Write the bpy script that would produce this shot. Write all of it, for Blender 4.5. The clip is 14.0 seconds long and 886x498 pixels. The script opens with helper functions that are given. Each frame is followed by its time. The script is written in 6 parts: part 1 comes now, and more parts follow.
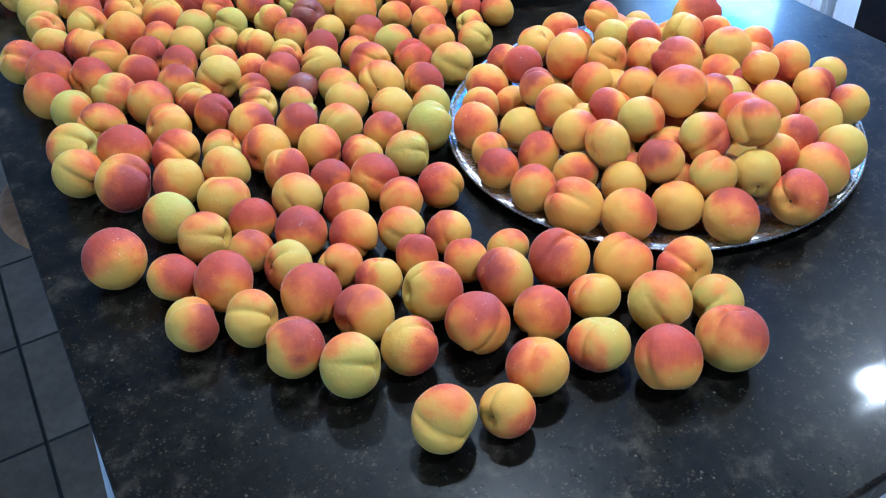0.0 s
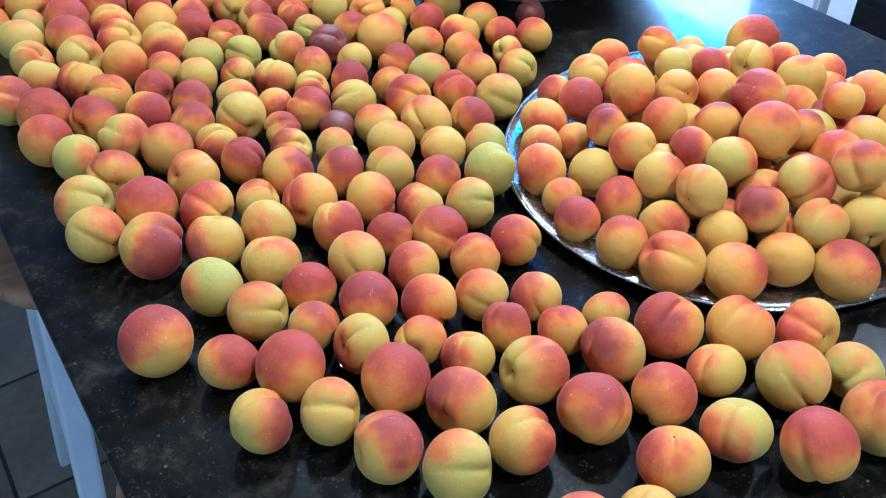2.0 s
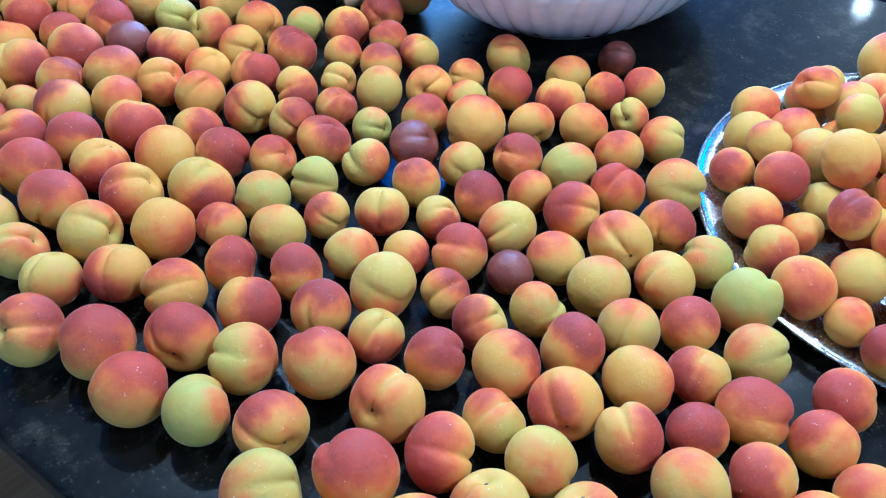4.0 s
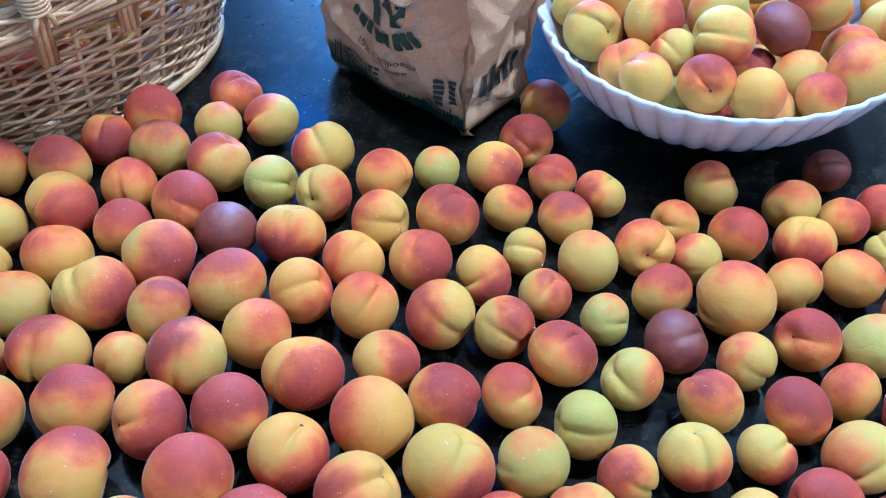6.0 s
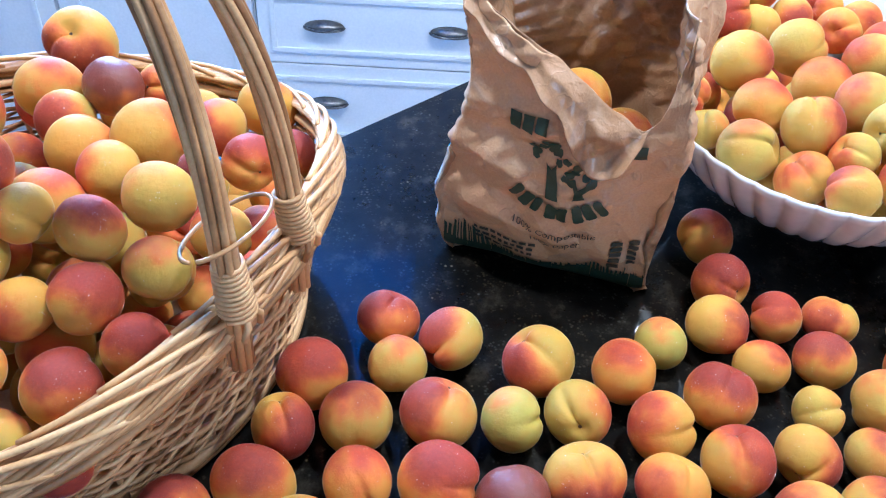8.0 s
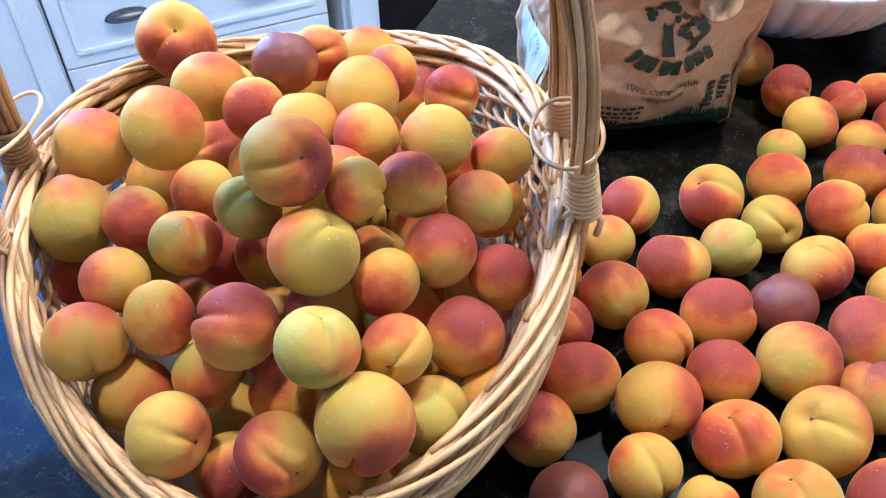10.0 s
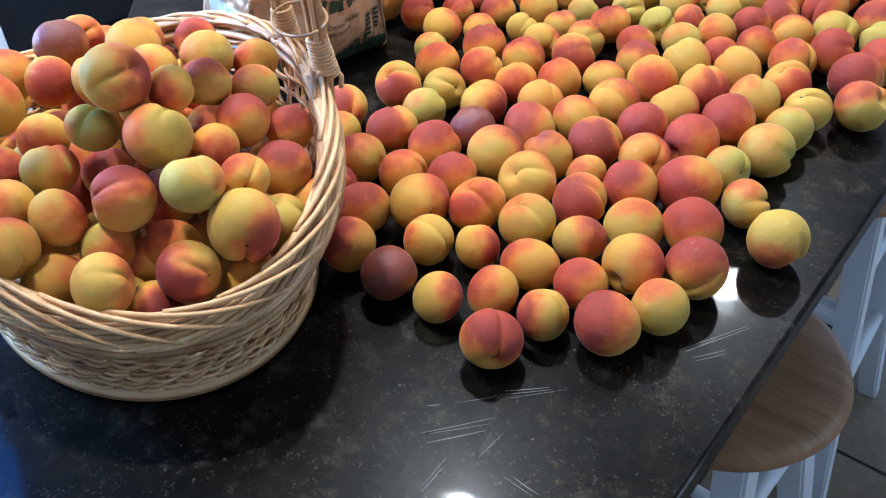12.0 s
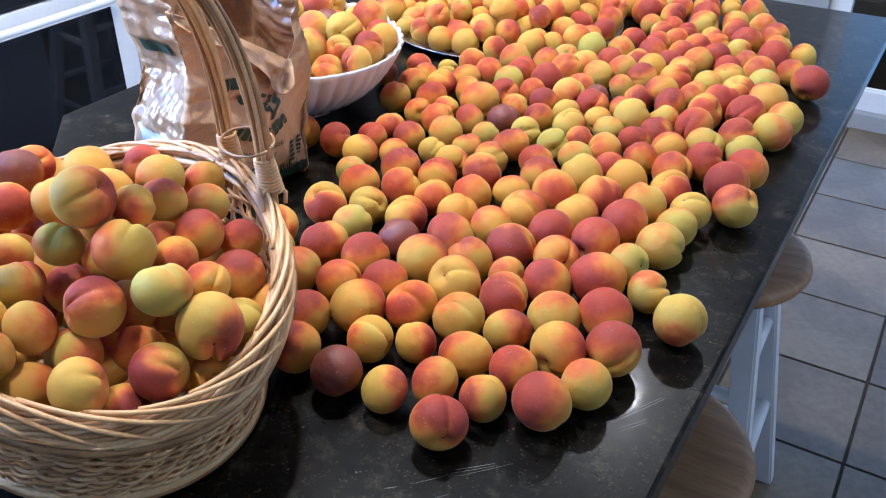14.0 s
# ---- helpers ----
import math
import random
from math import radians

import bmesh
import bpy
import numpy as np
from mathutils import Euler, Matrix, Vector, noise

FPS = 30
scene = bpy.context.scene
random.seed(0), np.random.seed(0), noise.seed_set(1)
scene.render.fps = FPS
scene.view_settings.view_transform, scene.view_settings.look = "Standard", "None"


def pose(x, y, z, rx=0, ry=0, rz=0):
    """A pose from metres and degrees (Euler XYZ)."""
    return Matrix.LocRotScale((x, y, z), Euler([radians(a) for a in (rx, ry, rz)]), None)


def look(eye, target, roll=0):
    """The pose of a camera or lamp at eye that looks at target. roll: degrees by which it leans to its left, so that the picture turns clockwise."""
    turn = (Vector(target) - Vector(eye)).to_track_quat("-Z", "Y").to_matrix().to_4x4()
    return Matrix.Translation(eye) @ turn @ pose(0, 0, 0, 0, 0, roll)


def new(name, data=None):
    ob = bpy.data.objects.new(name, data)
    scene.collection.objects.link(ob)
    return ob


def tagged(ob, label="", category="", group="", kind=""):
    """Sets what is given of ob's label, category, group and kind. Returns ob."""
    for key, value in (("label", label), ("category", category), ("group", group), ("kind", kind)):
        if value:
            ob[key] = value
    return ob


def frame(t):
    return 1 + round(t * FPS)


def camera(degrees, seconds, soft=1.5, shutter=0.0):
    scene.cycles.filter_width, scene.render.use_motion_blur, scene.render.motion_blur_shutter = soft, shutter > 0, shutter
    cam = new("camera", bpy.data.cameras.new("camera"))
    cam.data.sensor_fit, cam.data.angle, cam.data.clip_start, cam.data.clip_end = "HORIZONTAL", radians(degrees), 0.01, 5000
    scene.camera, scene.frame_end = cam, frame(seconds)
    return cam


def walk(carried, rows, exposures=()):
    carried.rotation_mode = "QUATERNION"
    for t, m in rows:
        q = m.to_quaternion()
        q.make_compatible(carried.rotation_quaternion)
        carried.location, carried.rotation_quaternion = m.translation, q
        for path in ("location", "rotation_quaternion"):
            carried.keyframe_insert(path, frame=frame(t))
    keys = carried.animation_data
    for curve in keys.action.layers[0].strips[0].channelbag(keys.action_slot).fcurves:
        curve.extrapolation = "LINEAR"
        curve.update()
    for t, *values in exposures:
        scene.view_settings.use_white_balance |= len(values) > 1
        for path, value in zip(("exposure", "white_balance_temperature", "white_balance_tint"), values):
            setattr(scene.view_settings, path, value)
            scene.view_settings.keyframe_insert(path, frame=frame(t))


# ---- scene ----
cam = camera(53.19, 14.0, soft=1.15)
# the way round the island: seconds and pose
WALK = [
    (0, pose(0.0496, 0.0135, 1.4910, 49.14, 2.24, -29.87)),
    (0.5, pose(0.0332, 0.0276, 1.4894, 49.20, 2.02, -30.09)),
    (1, pose(0.0054, 0.0550, 1.4875, 49.17, 1.80, -30.46)),
    (1.5, pose(-0.0157, 0.0901, 1.4796, 49.37, 1.48, -31.31)),
    (2, pose(-0.0026, 0.1780, 1.4722, 49.16, 0.75, -33.87)),
    (2.2, pose(0.0020, 0.2341, 1.4741, 48.77, 0.28, -36.01)),
    (4.3, pose(-0.0948, 0.7285, 1.4687, 45.28, -0.67, -54.00)),
    (4.5, pose(-0.0854, 0.7725, 1.4587, 45.26, -0.73, -54.91)),
    (5, pose(-0.0562, 0.9041, 1.4527, 44.98, -0.19, -57.44)),
    (5.5, pose(-0.0306, 1.0129, 1.4553, 44.39, -0.28, -60.51)),
    (6, pose(-0.0179, 1.0992, 1.4573, 44.10, -2.11, -65.22)),
    (6.5, pose(-0.0214, 1.2008, 1.4761, 45.21, -1.88, -73.28)),
    (7, pose(-0.0318, 1.2930, 1.4809, 47.00, -1.95, -79.64)),
    (7.5, pose(-0.0065, 1.3829, 1.4705, 48.12, -2.35, -82.74)),
    (8, pose(0.0578, 1.5050, 1.4553, 47.92, -1.97, -87.32)),
    (8.5, pose(0.0938, 1.6072, 1.4489, 46.70, -1.82, -91.79)),
    (8.7, pose(0.1017, 1.6431, 1.4483, 46.10, -1.63, -94.45)),
    (10.8, pose(-0.0067, 1.9671, 1.4496, 45.35, 2.48, -123.89)),
    (11, pose(-0.0424, 1.9921, 1.4512, 45.70, 2.80, -126.52)),
    (11.5, pose(-0.1030, 2.0279, 1.4590, 47.25, 2.48, -133.09)),
    (12, pose(-0.1020, 2.0860, 1.4650, 49.05, 1.72, -141.42)),
    (12.5, pose(-0.0933, 2.1461, 1.4739, 50.90, 0.38, -145.51)),
    (13, pose(-0.1043, 2.1782, 1.4827, 54.13, -0.64, -147.11)),
    (13.5, pose(-0.1088, 2.1782, 1.4846, 55.99, -0.51, -148.06)),
    (14, pose(-0.1094, 2.1761, 1.4859, 57.49, -0.21, -149.02)),
]
walk(cam, WALK, [(0.0, 0.0, 4700, 4), (2.2, 0.01, 4600, 3), (4.3, 0.0, 3980, -2), (6.0, 0.0, 3950, 0), (7.5, 0.05, 4650, 4), (8.7, 0.07, 5150, 9), (10.8, 0.13, 5300, 4), (14.0, 0.06, 5500, 12)])

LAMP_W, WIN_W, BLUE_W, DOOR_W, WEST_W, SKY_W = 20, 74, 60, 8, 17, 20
# ---- world, sun, lamps ----
world = bpy.data.worlds.new("sky")
scene.world = world
world.use_nodes = True
wn = world.node_tree
sky = wn.nodes.new("ShaderNodeTexSky")
sky.sky_type, sky.sun_disc = "NISHITA", False
sky.sun_elevation, sky.sun_rotation = radians(30), radians(0)
wn.links.new(sky.outputs[0], wn.nodes["Background"].inputs[0])
wn.nodes["Background"].inputs[1].default_value = 0.12

sun = new("sun", bpy.data.lights.new("sun", "SUN"))
sun.data.energy, sun.data.angle, sun.data.color = 3.0, radians(0.5), (1.0, 0.95, 0.88)
sun.matrix_world = look((0, 5.2, 3), (0, 0, 0))

COUNTER_Z, CEIL_Z = 0.92, 2.50
WEST_X, EAST_X, SOUTH_Y, NORTH_Y = -2.3, 2.575, -1.45, 3.6
WIN = (1.74, 2.98, 1.08, 2.47)  # y0, y1, z0, z1 of the window over the cabinets

# daylight of the two sashes: pale low sky below, deep blue sky above
def sash_light(y0, y1, z0, z1, watts, color):
    lamp = new("window_light", bpy.data.lights.new("window_light", "AREA"))
    lamp.data.shape, lamp.data.size, lamp.data.size_y = "RECTANGLE", z1 - z0, y1 - y0
    lamp.data.energy, lamp.data.color = watts, color
    lamp.matrix_world = look((EAST_X + 0.03, (y0 + y1) / 2, (z0 + z1) / 2), (0, (y0 + y1) / 2, (z0 + z1) / 2))


sash_light(2.06, 2.92, 1.14, 1.95, WIN_W, (0.64, 0.81, 1.0))
sash_light(1.80, 2.92, 1.97, 2.42, BLUE_W, (0.01, 0.30, 1.0))

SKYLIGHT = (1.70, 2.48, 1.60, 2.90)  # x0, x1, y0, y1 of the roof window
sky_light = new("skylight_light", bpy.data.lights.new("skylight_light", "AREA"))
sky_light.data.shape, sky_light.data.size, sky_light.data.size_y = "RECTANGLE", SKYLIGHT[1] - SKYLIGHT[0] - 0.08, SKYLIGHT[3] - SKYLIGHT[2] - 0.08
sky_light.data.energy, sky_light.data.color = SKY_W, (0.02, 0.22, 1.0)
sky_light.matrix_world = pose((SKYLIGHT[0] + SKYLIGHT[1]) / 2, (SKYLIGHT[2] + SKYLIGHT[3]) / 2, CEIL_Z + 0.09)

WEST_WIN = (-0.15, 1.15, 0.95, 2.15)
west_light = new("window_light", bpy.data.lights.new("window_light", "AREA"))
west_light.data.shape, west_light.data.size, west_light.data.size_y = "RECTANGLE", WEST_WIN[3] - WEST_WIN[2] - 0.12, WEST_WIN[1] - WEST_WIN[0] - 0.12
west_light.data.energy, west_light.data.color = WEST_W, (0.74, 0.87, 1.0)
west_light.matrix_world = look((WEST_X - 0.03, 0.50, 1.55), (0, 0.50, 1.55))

DOOR = (-1.35, 0.35, 0.06, 2.04)  # x0, x1, z0, z1 of the glazed door in the south wall
door_light = new("door_light", bpy.data.lights.new("door_light", "AREA"))
door_light.data.shape, door_light.data.size, door_light.data.size_y = "RECTANGLE", DOOR[1] - DOOR[0] - 0.16, DOOR[3] - DOOR[2] - 0.2
door_light.data.energy, door_light.data.color = DOOR_W, (0.30, 0.58, 1.0)
door_light.matrix_world = look(((DOOR[0] + DOOR[1]) / 2, SOUTH_Y - 0.03, 1.05), ((DOOR[0] + DOOR[1]) / 2, 0, 1.05))

# place of each recessed lamp, and its strength beside the others
CEILING_LAMPS = [(0.57, -0.20, 1.0), (2.02, 0.935, 1.0), (0.75, 1.05, 1.12), (0.74, 1.95, 0.86)]


# ---- materials ----
def mat(name, color=(0.5, 0.5, 0.5), rough=0.5, metal=0.0, **extra):
    m = bpy.data.materials.new(name)
    m.use_nodes = True
    b = m.node_tree.nodes["Principled BSDF"]
    b.inputs["Base Color"].default_value = (*color, 1)
    b.inputs["Roughness"].default_value = rough
    b.inputs["Metallic"].default_value = metal
    for k, v in extra.items():
        b.inputs[k.replace("_", " ")].default_value = v
    return m, m.node_tree.nodes, m.node_tree.links, b


def ramp(nodes, links, source, stops):
    r = nodes.new("ShaderNodeValToRGB")
    while len(r.color_ramp.elements) < len(stops):
        r.color_ramp.elements.new(0.5)
    for e, (p, c) in zip(r.color_ramp.elements, stops):
        e.position, e.color = p, (*c, 1)
    links.new(source, r.inputs[0])
    return r.outputs[0]


def noise_tex(nodes, links, coord, scale, detail=4.0, rough=0.55, stretch=None):
    n = nodes.new("ShaderNodeTexNoise")
    n.inputs["Scale"].default_value, n.inputs["Detail"].default_value, n.inputs["Roughness"].default_value = scale, detail, rough
    if stretch:
        mp = nodes.new("ShaderNodeMapping")
        mp.inputs["Scale"].default_value = stretch
        links.new(coord, mp.inputs[0])
        coord = mp.outputs[0]
    links.new(coord, n.inputs["Vector"])
    return n.outputs["Fac"]


def math_node(nodes, links, op, a, b=0.0, clamp=False):
    n = nodes.new("ShaderNodeMath")
    n.operation, n.use_clamp = op, clamp
    for i, v in enumerate((a, b)):
        if isinstance(v, (int, float)):
            n.inputs[i].default_value = v
        else:
            links.new(v, n.inputs[i])
    return n.outputs[0]


def mix_rgb(nodes, links, fac, a, b, mode="MIX"):
    n = nodes.new("ShaderNodeMix")
    n.data_type, n.blend_type = "RGBA", mode
    for i, v in ((0, fac), (6, a), (7, b)):
        if isinstance(v, (int, float)):
            n.inputs[i].default_value = v
        elif isinstance(v, tuple):
            n.inputs[i].default_value = (*v, 1)
        else:
            links.new(v, n.inputs[i])
    return n.outputs[2]


def bump(nodes, links, bsdf, height, strength, distance):
    n = nodes.new("ShaderNodeBump")
    n.inputs["Strength"].default_value, n.inputs["Distance"].default_value = strength, distance
    links.new(height, n.inputs["Height"])
    links.new(n.outputs[0], bsdf.inputs["Normal"])


def coords(nodes, kind="Object"):
    return nodes.new("ShaderNodeTexCoord").outputs[kind]


def surface(name, stops, scale, rough=0.5, metal=0.0, grain=None, bump_mm=0.0, stretch=None, rough_var=0.0, per_object=0.0, per_island=0.0, **extra):
    """A two-scale mottled surface: broad noise through a colour ramp, fine grain over it, relief in millimetres."""
    m, n, l, b = mat(name, stops[0][1], rough, metal, **extra)
    co = coords(n)
    broad = noise_tex(n, l, co, scale, 5, 0.6, stretch)
    if per_object or per_island:
        if per_object:
            rnd, amount = n.new("ShaderNodeObjectInfo").outputs["Random"], per_object
        else:
            rnd, amount = n.new("ShaderNodeNewGeometry").outputs["Random Per Island"], per_island
        shift = math_node(n, l, "MULTIPLY", math_node(n, l, "SUBTRACT", rnd, 0.5), amount)
        broad = math_node(n, l, "ADD", broad, shift, True)
    col = ramp(n, l, broad, stops)
    fine = noise_tex(n, l, co, grain or scale * 14, 4, 0.6, stretch)
    col = mix_rgb(n, l, 0.25, col, ramp(n, l, fine, [(0.3, (0.25, 0.25, 0.25)), (0.7, (0.75, 0.75, 0.75))]), "OVERLAY")
    l.new(col, b.inputs["Base Color"])
    if rough_var:
        l.new(math_node(n, l, "ADD", rough - rough_var / 2, math_node(n, l, "MULTIPLY", fine, rough_var)), b.inputs["Roughness"])
    if bump_mm:
        bump(n, l, b, fine, 0.6, bump_mm / 1000)
    return m


def granite_material():
    m, n, l, b = mat("black_granite", (0.012, 0.013, 0.012), 0.1)
    co = coords(n)
    def flecks(scale, lo, hi, dense):
        v = n.new("ShaderNodeTexVoronoi")
        v.inputs["Scale"].default_value = scale
        l.new(co, v.inputs["Vector"])
        spot = ramp(n, l, v.outputs["Distance"], [(lo, (1, 1, 1)), (hi, (0, 0, 0))])
        keep = ramp(n, l, noise_tex(n, l, co, scale * 0.35, 3), [(dense, (0, 0, 0)), (dense + 0.08, (1, 1, 1))])
        return math_node(n, l, "MULTIPLY", spot, keep)

    fleck = math_node(n, l, "MAXIMUM", math_node(n, l, "MULTIPLY", flecks(300, 0.1, 0.45, 0.52), 0.25), flecks(170, 0.08, 0.28, 0.63))
    patch = ramp(n, l, noise_tex(n, l, co, 26, 7, 0.72), [(0.36, (0.002, 0.002, 0.0018)), (0.54, (0.007, 0.0062, 0.005)), (0.70, (0.040, 0.034, 0.024))])
    tint = ramp(n, l, noise_tex(n, l, co, 30, 2), [(0.4, (0.19, 0.145, 0.08)), (0.6, (0.13, 0.125, 0.105))])
    l.new(mix_rgb(n, l, fleck, patch, tint), b.inputs["Base Color"])
    smear = noise_tex(n, l, co, 9, 5, 0.7)
    streak = noise_tex(n, l, co, 26, 4, 0.7, (1.0, 3.5, 1.0))
    fine = noise_tex(n, l, co, 420, 2)
    r = math_node(n, l, "ADD", math_node(n, l, "MULTIPLY", smear, 0.12), math_node(n, l, "MULTIPLY", noise_tex(n, l, co, 75, 4, 0.75), 0.16))
    l.new(math_node(n, l, "ADD", r, 0.16), b.inputs["Roughness"])
    b.inputs["Specular IOR Level"].default_value = 0.07
    b.inputs["Coat Weight"].default_value = 0.32
    b.inputs["Coat IOR"].default_value = 1.38
    worn = ramp(n, l, math_node(n, l, "ADD", math_node(n, l, "MULTIPLY", smear, 0.6), math_node(n, l, "MULTIPLY", streak, 0.4)), [(0.40, (0.025, 0.025, 0.025)), (0.66, (0.12, 0.12, 0.12))])
    l.new(worn, b.inputs["Coat Roughness"])
    bump(n, l, b, math_node(n, l, "ADD", fine, noise_tex(n, l, co, 60, 3)), 0.12, 0.0006)
    return m


def peach_material(name, heap):
    """Fuzzy skin. Blush, ground colour and depth of the blush come from each fruit: its object colour, or in a heap its stored tone."""
    m, n, l, b = mat(name, (0.7, 0.4, 0.1), 0.55, 0.0, Sheen_Weight=0.45, Sheen_Roughness=0.11, Subsurface_Weight=0.28, Subsurface_Scale=0.006)
    b.inputs["Sheen Tint"].default_value = (1.0, 0.93, 0.90, 1)
    b.inputs["Subsurface Radius"].default_value = (1.0, 0.30, 0.12)
    sep = n.new("ShaderNodeSeparateColor")
    axis = n.new("ShaderNodeAttribute")
    if heap:
        tone, local = n.new("ShaderNodeAttribute"), n.new("ShaderNodeAttribute")
        tone.attribute_name, local.attribute_name, axis.attribute_name = "tone", "local", "blush"
        l.new(tone.outputs["Color"], sep.inputs[0])
        co, rnd = local.outputs["Vector"], n.new("ShaderNodeNewGeometry").outputs["Random Per Island"]
    else:
        info = n.new("ShaderNodeObjectInfo")
        axis.attribute_type, axis.attribute_name = "OBJECT", "blush"
        l.new(info.outputs["Color"], sep.inputs[0])
        co, rnd = coords(n), info.outputs["Random"]
    amount, hue, depth = sep.outputs[0], sep.outputs[1], sep.outputs[2]
    off, shift = n.new("ShaderNodeVectorMath"), n.new("ShaderNodeCombineXYZ")
    off.operation = "ADD"
    for i in range(3):
        l.new(math_node(n, l, "MULTIPLY", rnd, (37.0, 17.0, 53.0)[i]), shift.inputs[i])
    l.new(co, off.inputs[0])
    l.new(shift.outputs[0], off.inputs[1])
    oc = off.outputs[0]
    along = n.new("ShaderNodeVectorMath")
    along.operation = "DOT_PRODUCT"
    l.new(co, along.inputs[0])
    l.new(axis.outputs["Vector"], along.inputs[1])
    xyz = n.new("ShaderNodeSeparateXYZ")
    l.new(co, xyz.inputs[0])
    wob = math_node(n, l, "SUBTRACT", noise_tex(n, l, oc, 1.0, 2, 0.4), 0.5)
    flame = math_node(n, l, "SUBTRACT", noise_tex(n, l, oc, 2.2, 2, 0.45, (1.5, 1.5, 0.7)), 0.5)
    speck = math_node(n, l, "SUBTRACT", noise_tex(n, l, oc, 11, 4, 0.7), 0.5)
    side = math_node(n, l, "ADD", math_node(n, l, "MULTIPLY", along.outputs["Value"], 0.52), 0.5)
    v = math_node(n, l, "ADD", side, math_node(n, l, "MULTIPLY", wob, 0.70))
    v = math_node(n, l, "ADD", v, math_node(n, l, "ADD", math_node(n, l, "MULTIPLY", flame, 0.26), math_node(n, l, "MULTIPLY", speck, 0.05)))
    # the skin stays yellow along the suture and round the stem
    groove = math_node(n, l, "POWER", 2.718, math_node(n, l, "MULTIPLY", math_node(n, l, "POWER", math_node(n, l, "DIVIDE", math_node(n, l, "ABSOLUTE", xyz.outputs[1]), 0.16), 2.0), -1.0))
    front = math_node(n, l, "MULTIPLY", xyz.outputs[0], 1.6, True)
    v = math_node(n, l, "SUBTRACT", v, math_node(n, l, "MULTIPLY", math_node(n, l, "MULTIPLY", groove, front), 0.08))
    v = math_node(n, l, "ADD", math_node(n, l, "SUBTRACT", v, 1.0), amount)
    mask = n.new("ShaderNodeMapRange")
    mask.interpolation_type = "SMOOTHERSTEP"
    mask.inputs["From Min"].default_value, mask.inputs["From Max"].default_value = -0.47, 0.40
    l.new(v, mask.inputs["Value"])
    ground = ramp(n, l, math_node(n, l, "ADD", hue, math_node(n, l, "MULTIPLY", wob, 0.3)),
                  [(0.0, (0.44, 0.365, 0.078)), (0.3, (0.58, 0.355, 0.068)), (0.65, (0.65, 0.295, 0.050)), (1.0, (0.70, 0.23, 0.040))])
    warm = mix_rgb(n, l, 0.55, ground, (0.68, 0.155, 0.040))
    # the ripest fruit is smooth and moist
    ripe = math_node(n, l, "MULTIPLY", math_node(n, l, "SUBTRACT", depth, 0.62), 5.0, True)
    l.new(math_node(n, l, "ADD", math_node(n, l, "MULTIPLY", ripe, 0.30), 0.13), b.inputs["Specular IOR Level"])
    l.new(math_node(n, l, "SUBTRACT", 0.45, math_node(n, l, "MULTIPLY", ripe, 0.36)), b.inputs["Sheen Weight"])
    depth = math_node(n, l, "ADD", depth, math_node(n, l, "MULTIPLY", math_node(n, l, "SUBTRACT", mask.outputs[0], 0.72), 0.85))
    deep = math_node(n, l, "ADD", depth, math_node(n, l, "MULTIPLY", math_node(n, l, "ADD", speck, wob), 0.42))
    blush = ramp(n, l, deep, [(0.0, (0.62, 0.115, 0.034)), (0.35, (0.47, 0.044, 0.036)), (0.7, (0.20, 0.012, 0.036)), (1.0, (0.095, 0.009, 0.030))])
    low, high = n.new("ShaderNodeMapRange"), n.new("ShaderNodeMapRange")
    for node, lo, hi in ((low, 0.0, 0.60), (high, 0.34, 1.15)):
        node.inputs["From Min"].default_value, node.inputs["From Max"].default_value = lo, hi
        l.new(mask.outputs[0], node.inputs["Value"])
    col = mix_rgb(n, l, high.outputs[0], mix_rgb(n, l, low.outputs[0], ground, warm), blush)
    # down and dust: fine pale flecks in patches
    dust = ramp(n, l, noise_tex(n, l, oc, 26, 5, 0.8), [(0.56, (0, 0, 0)), (0.72, (1, 1, 1))])
    patchy = ramp(n, l, noise_tex(n, l, oc, 1.7, 2), [(0.42, (0, 0, 0)), (0.65, (1, 1, 1))])
    col = mix_rgb(n, l, math_node(n, l, "MULTIPLY", math_node(n, l, "MULTIPLY", dust, patchy), 0.30), col, (0.80, 0.66, 0.56))
    # beads of water clinging to some sides, their glints painted near white
    bead = n.new("ShaderNodeTexVoronoi")
    bead.inputs["Scale"].default_value = 11.0
    l.new(oc, bead.inputs["Vector"])
    drop = ramp(n, l, bead.outputs["Distance"], [(0.11, (1, 1, 1)), (0.20, (0, 0, 0))])
    some = ramp(n, l, noise_tex(n, l, oc, 3.1, 2), [(0.60, (0, 0, 0)), (0.67, (1, 1, 1))])
    drop = math_node(n, l, "MULTIPLY", drop, some)
    col = mix_rgb(n, l, math_node(n, l, "MULTIPLY", drop, 0.75), col, (0.92, 0.86, 0.82))
    l.new(math_node(n, l, "SUBTRACT", math_node(n, l, "SUBTRACT", 0.55, math_node(n, l, "MULTIPLY", ripe, 0.17)), math_node(n, l, "MULTIPLY", drop, 0.33)), b.inputs["Roughness"])
    l.new(col, b.inputs["Base Color"])
    relief = math_node(n, l, "ADD", noise_tex(n, l, oc, 60, 2), math_node(n, l, "MULTIPLY", noise_tex(n, l, oc, 3, 2), 5.0))
    bump(n, l, b, math_node(n, l, "ADD", relief, math_node(n, l, "MULTIPLY", drop, 1.5)), 0.18, 0.02)
    return m


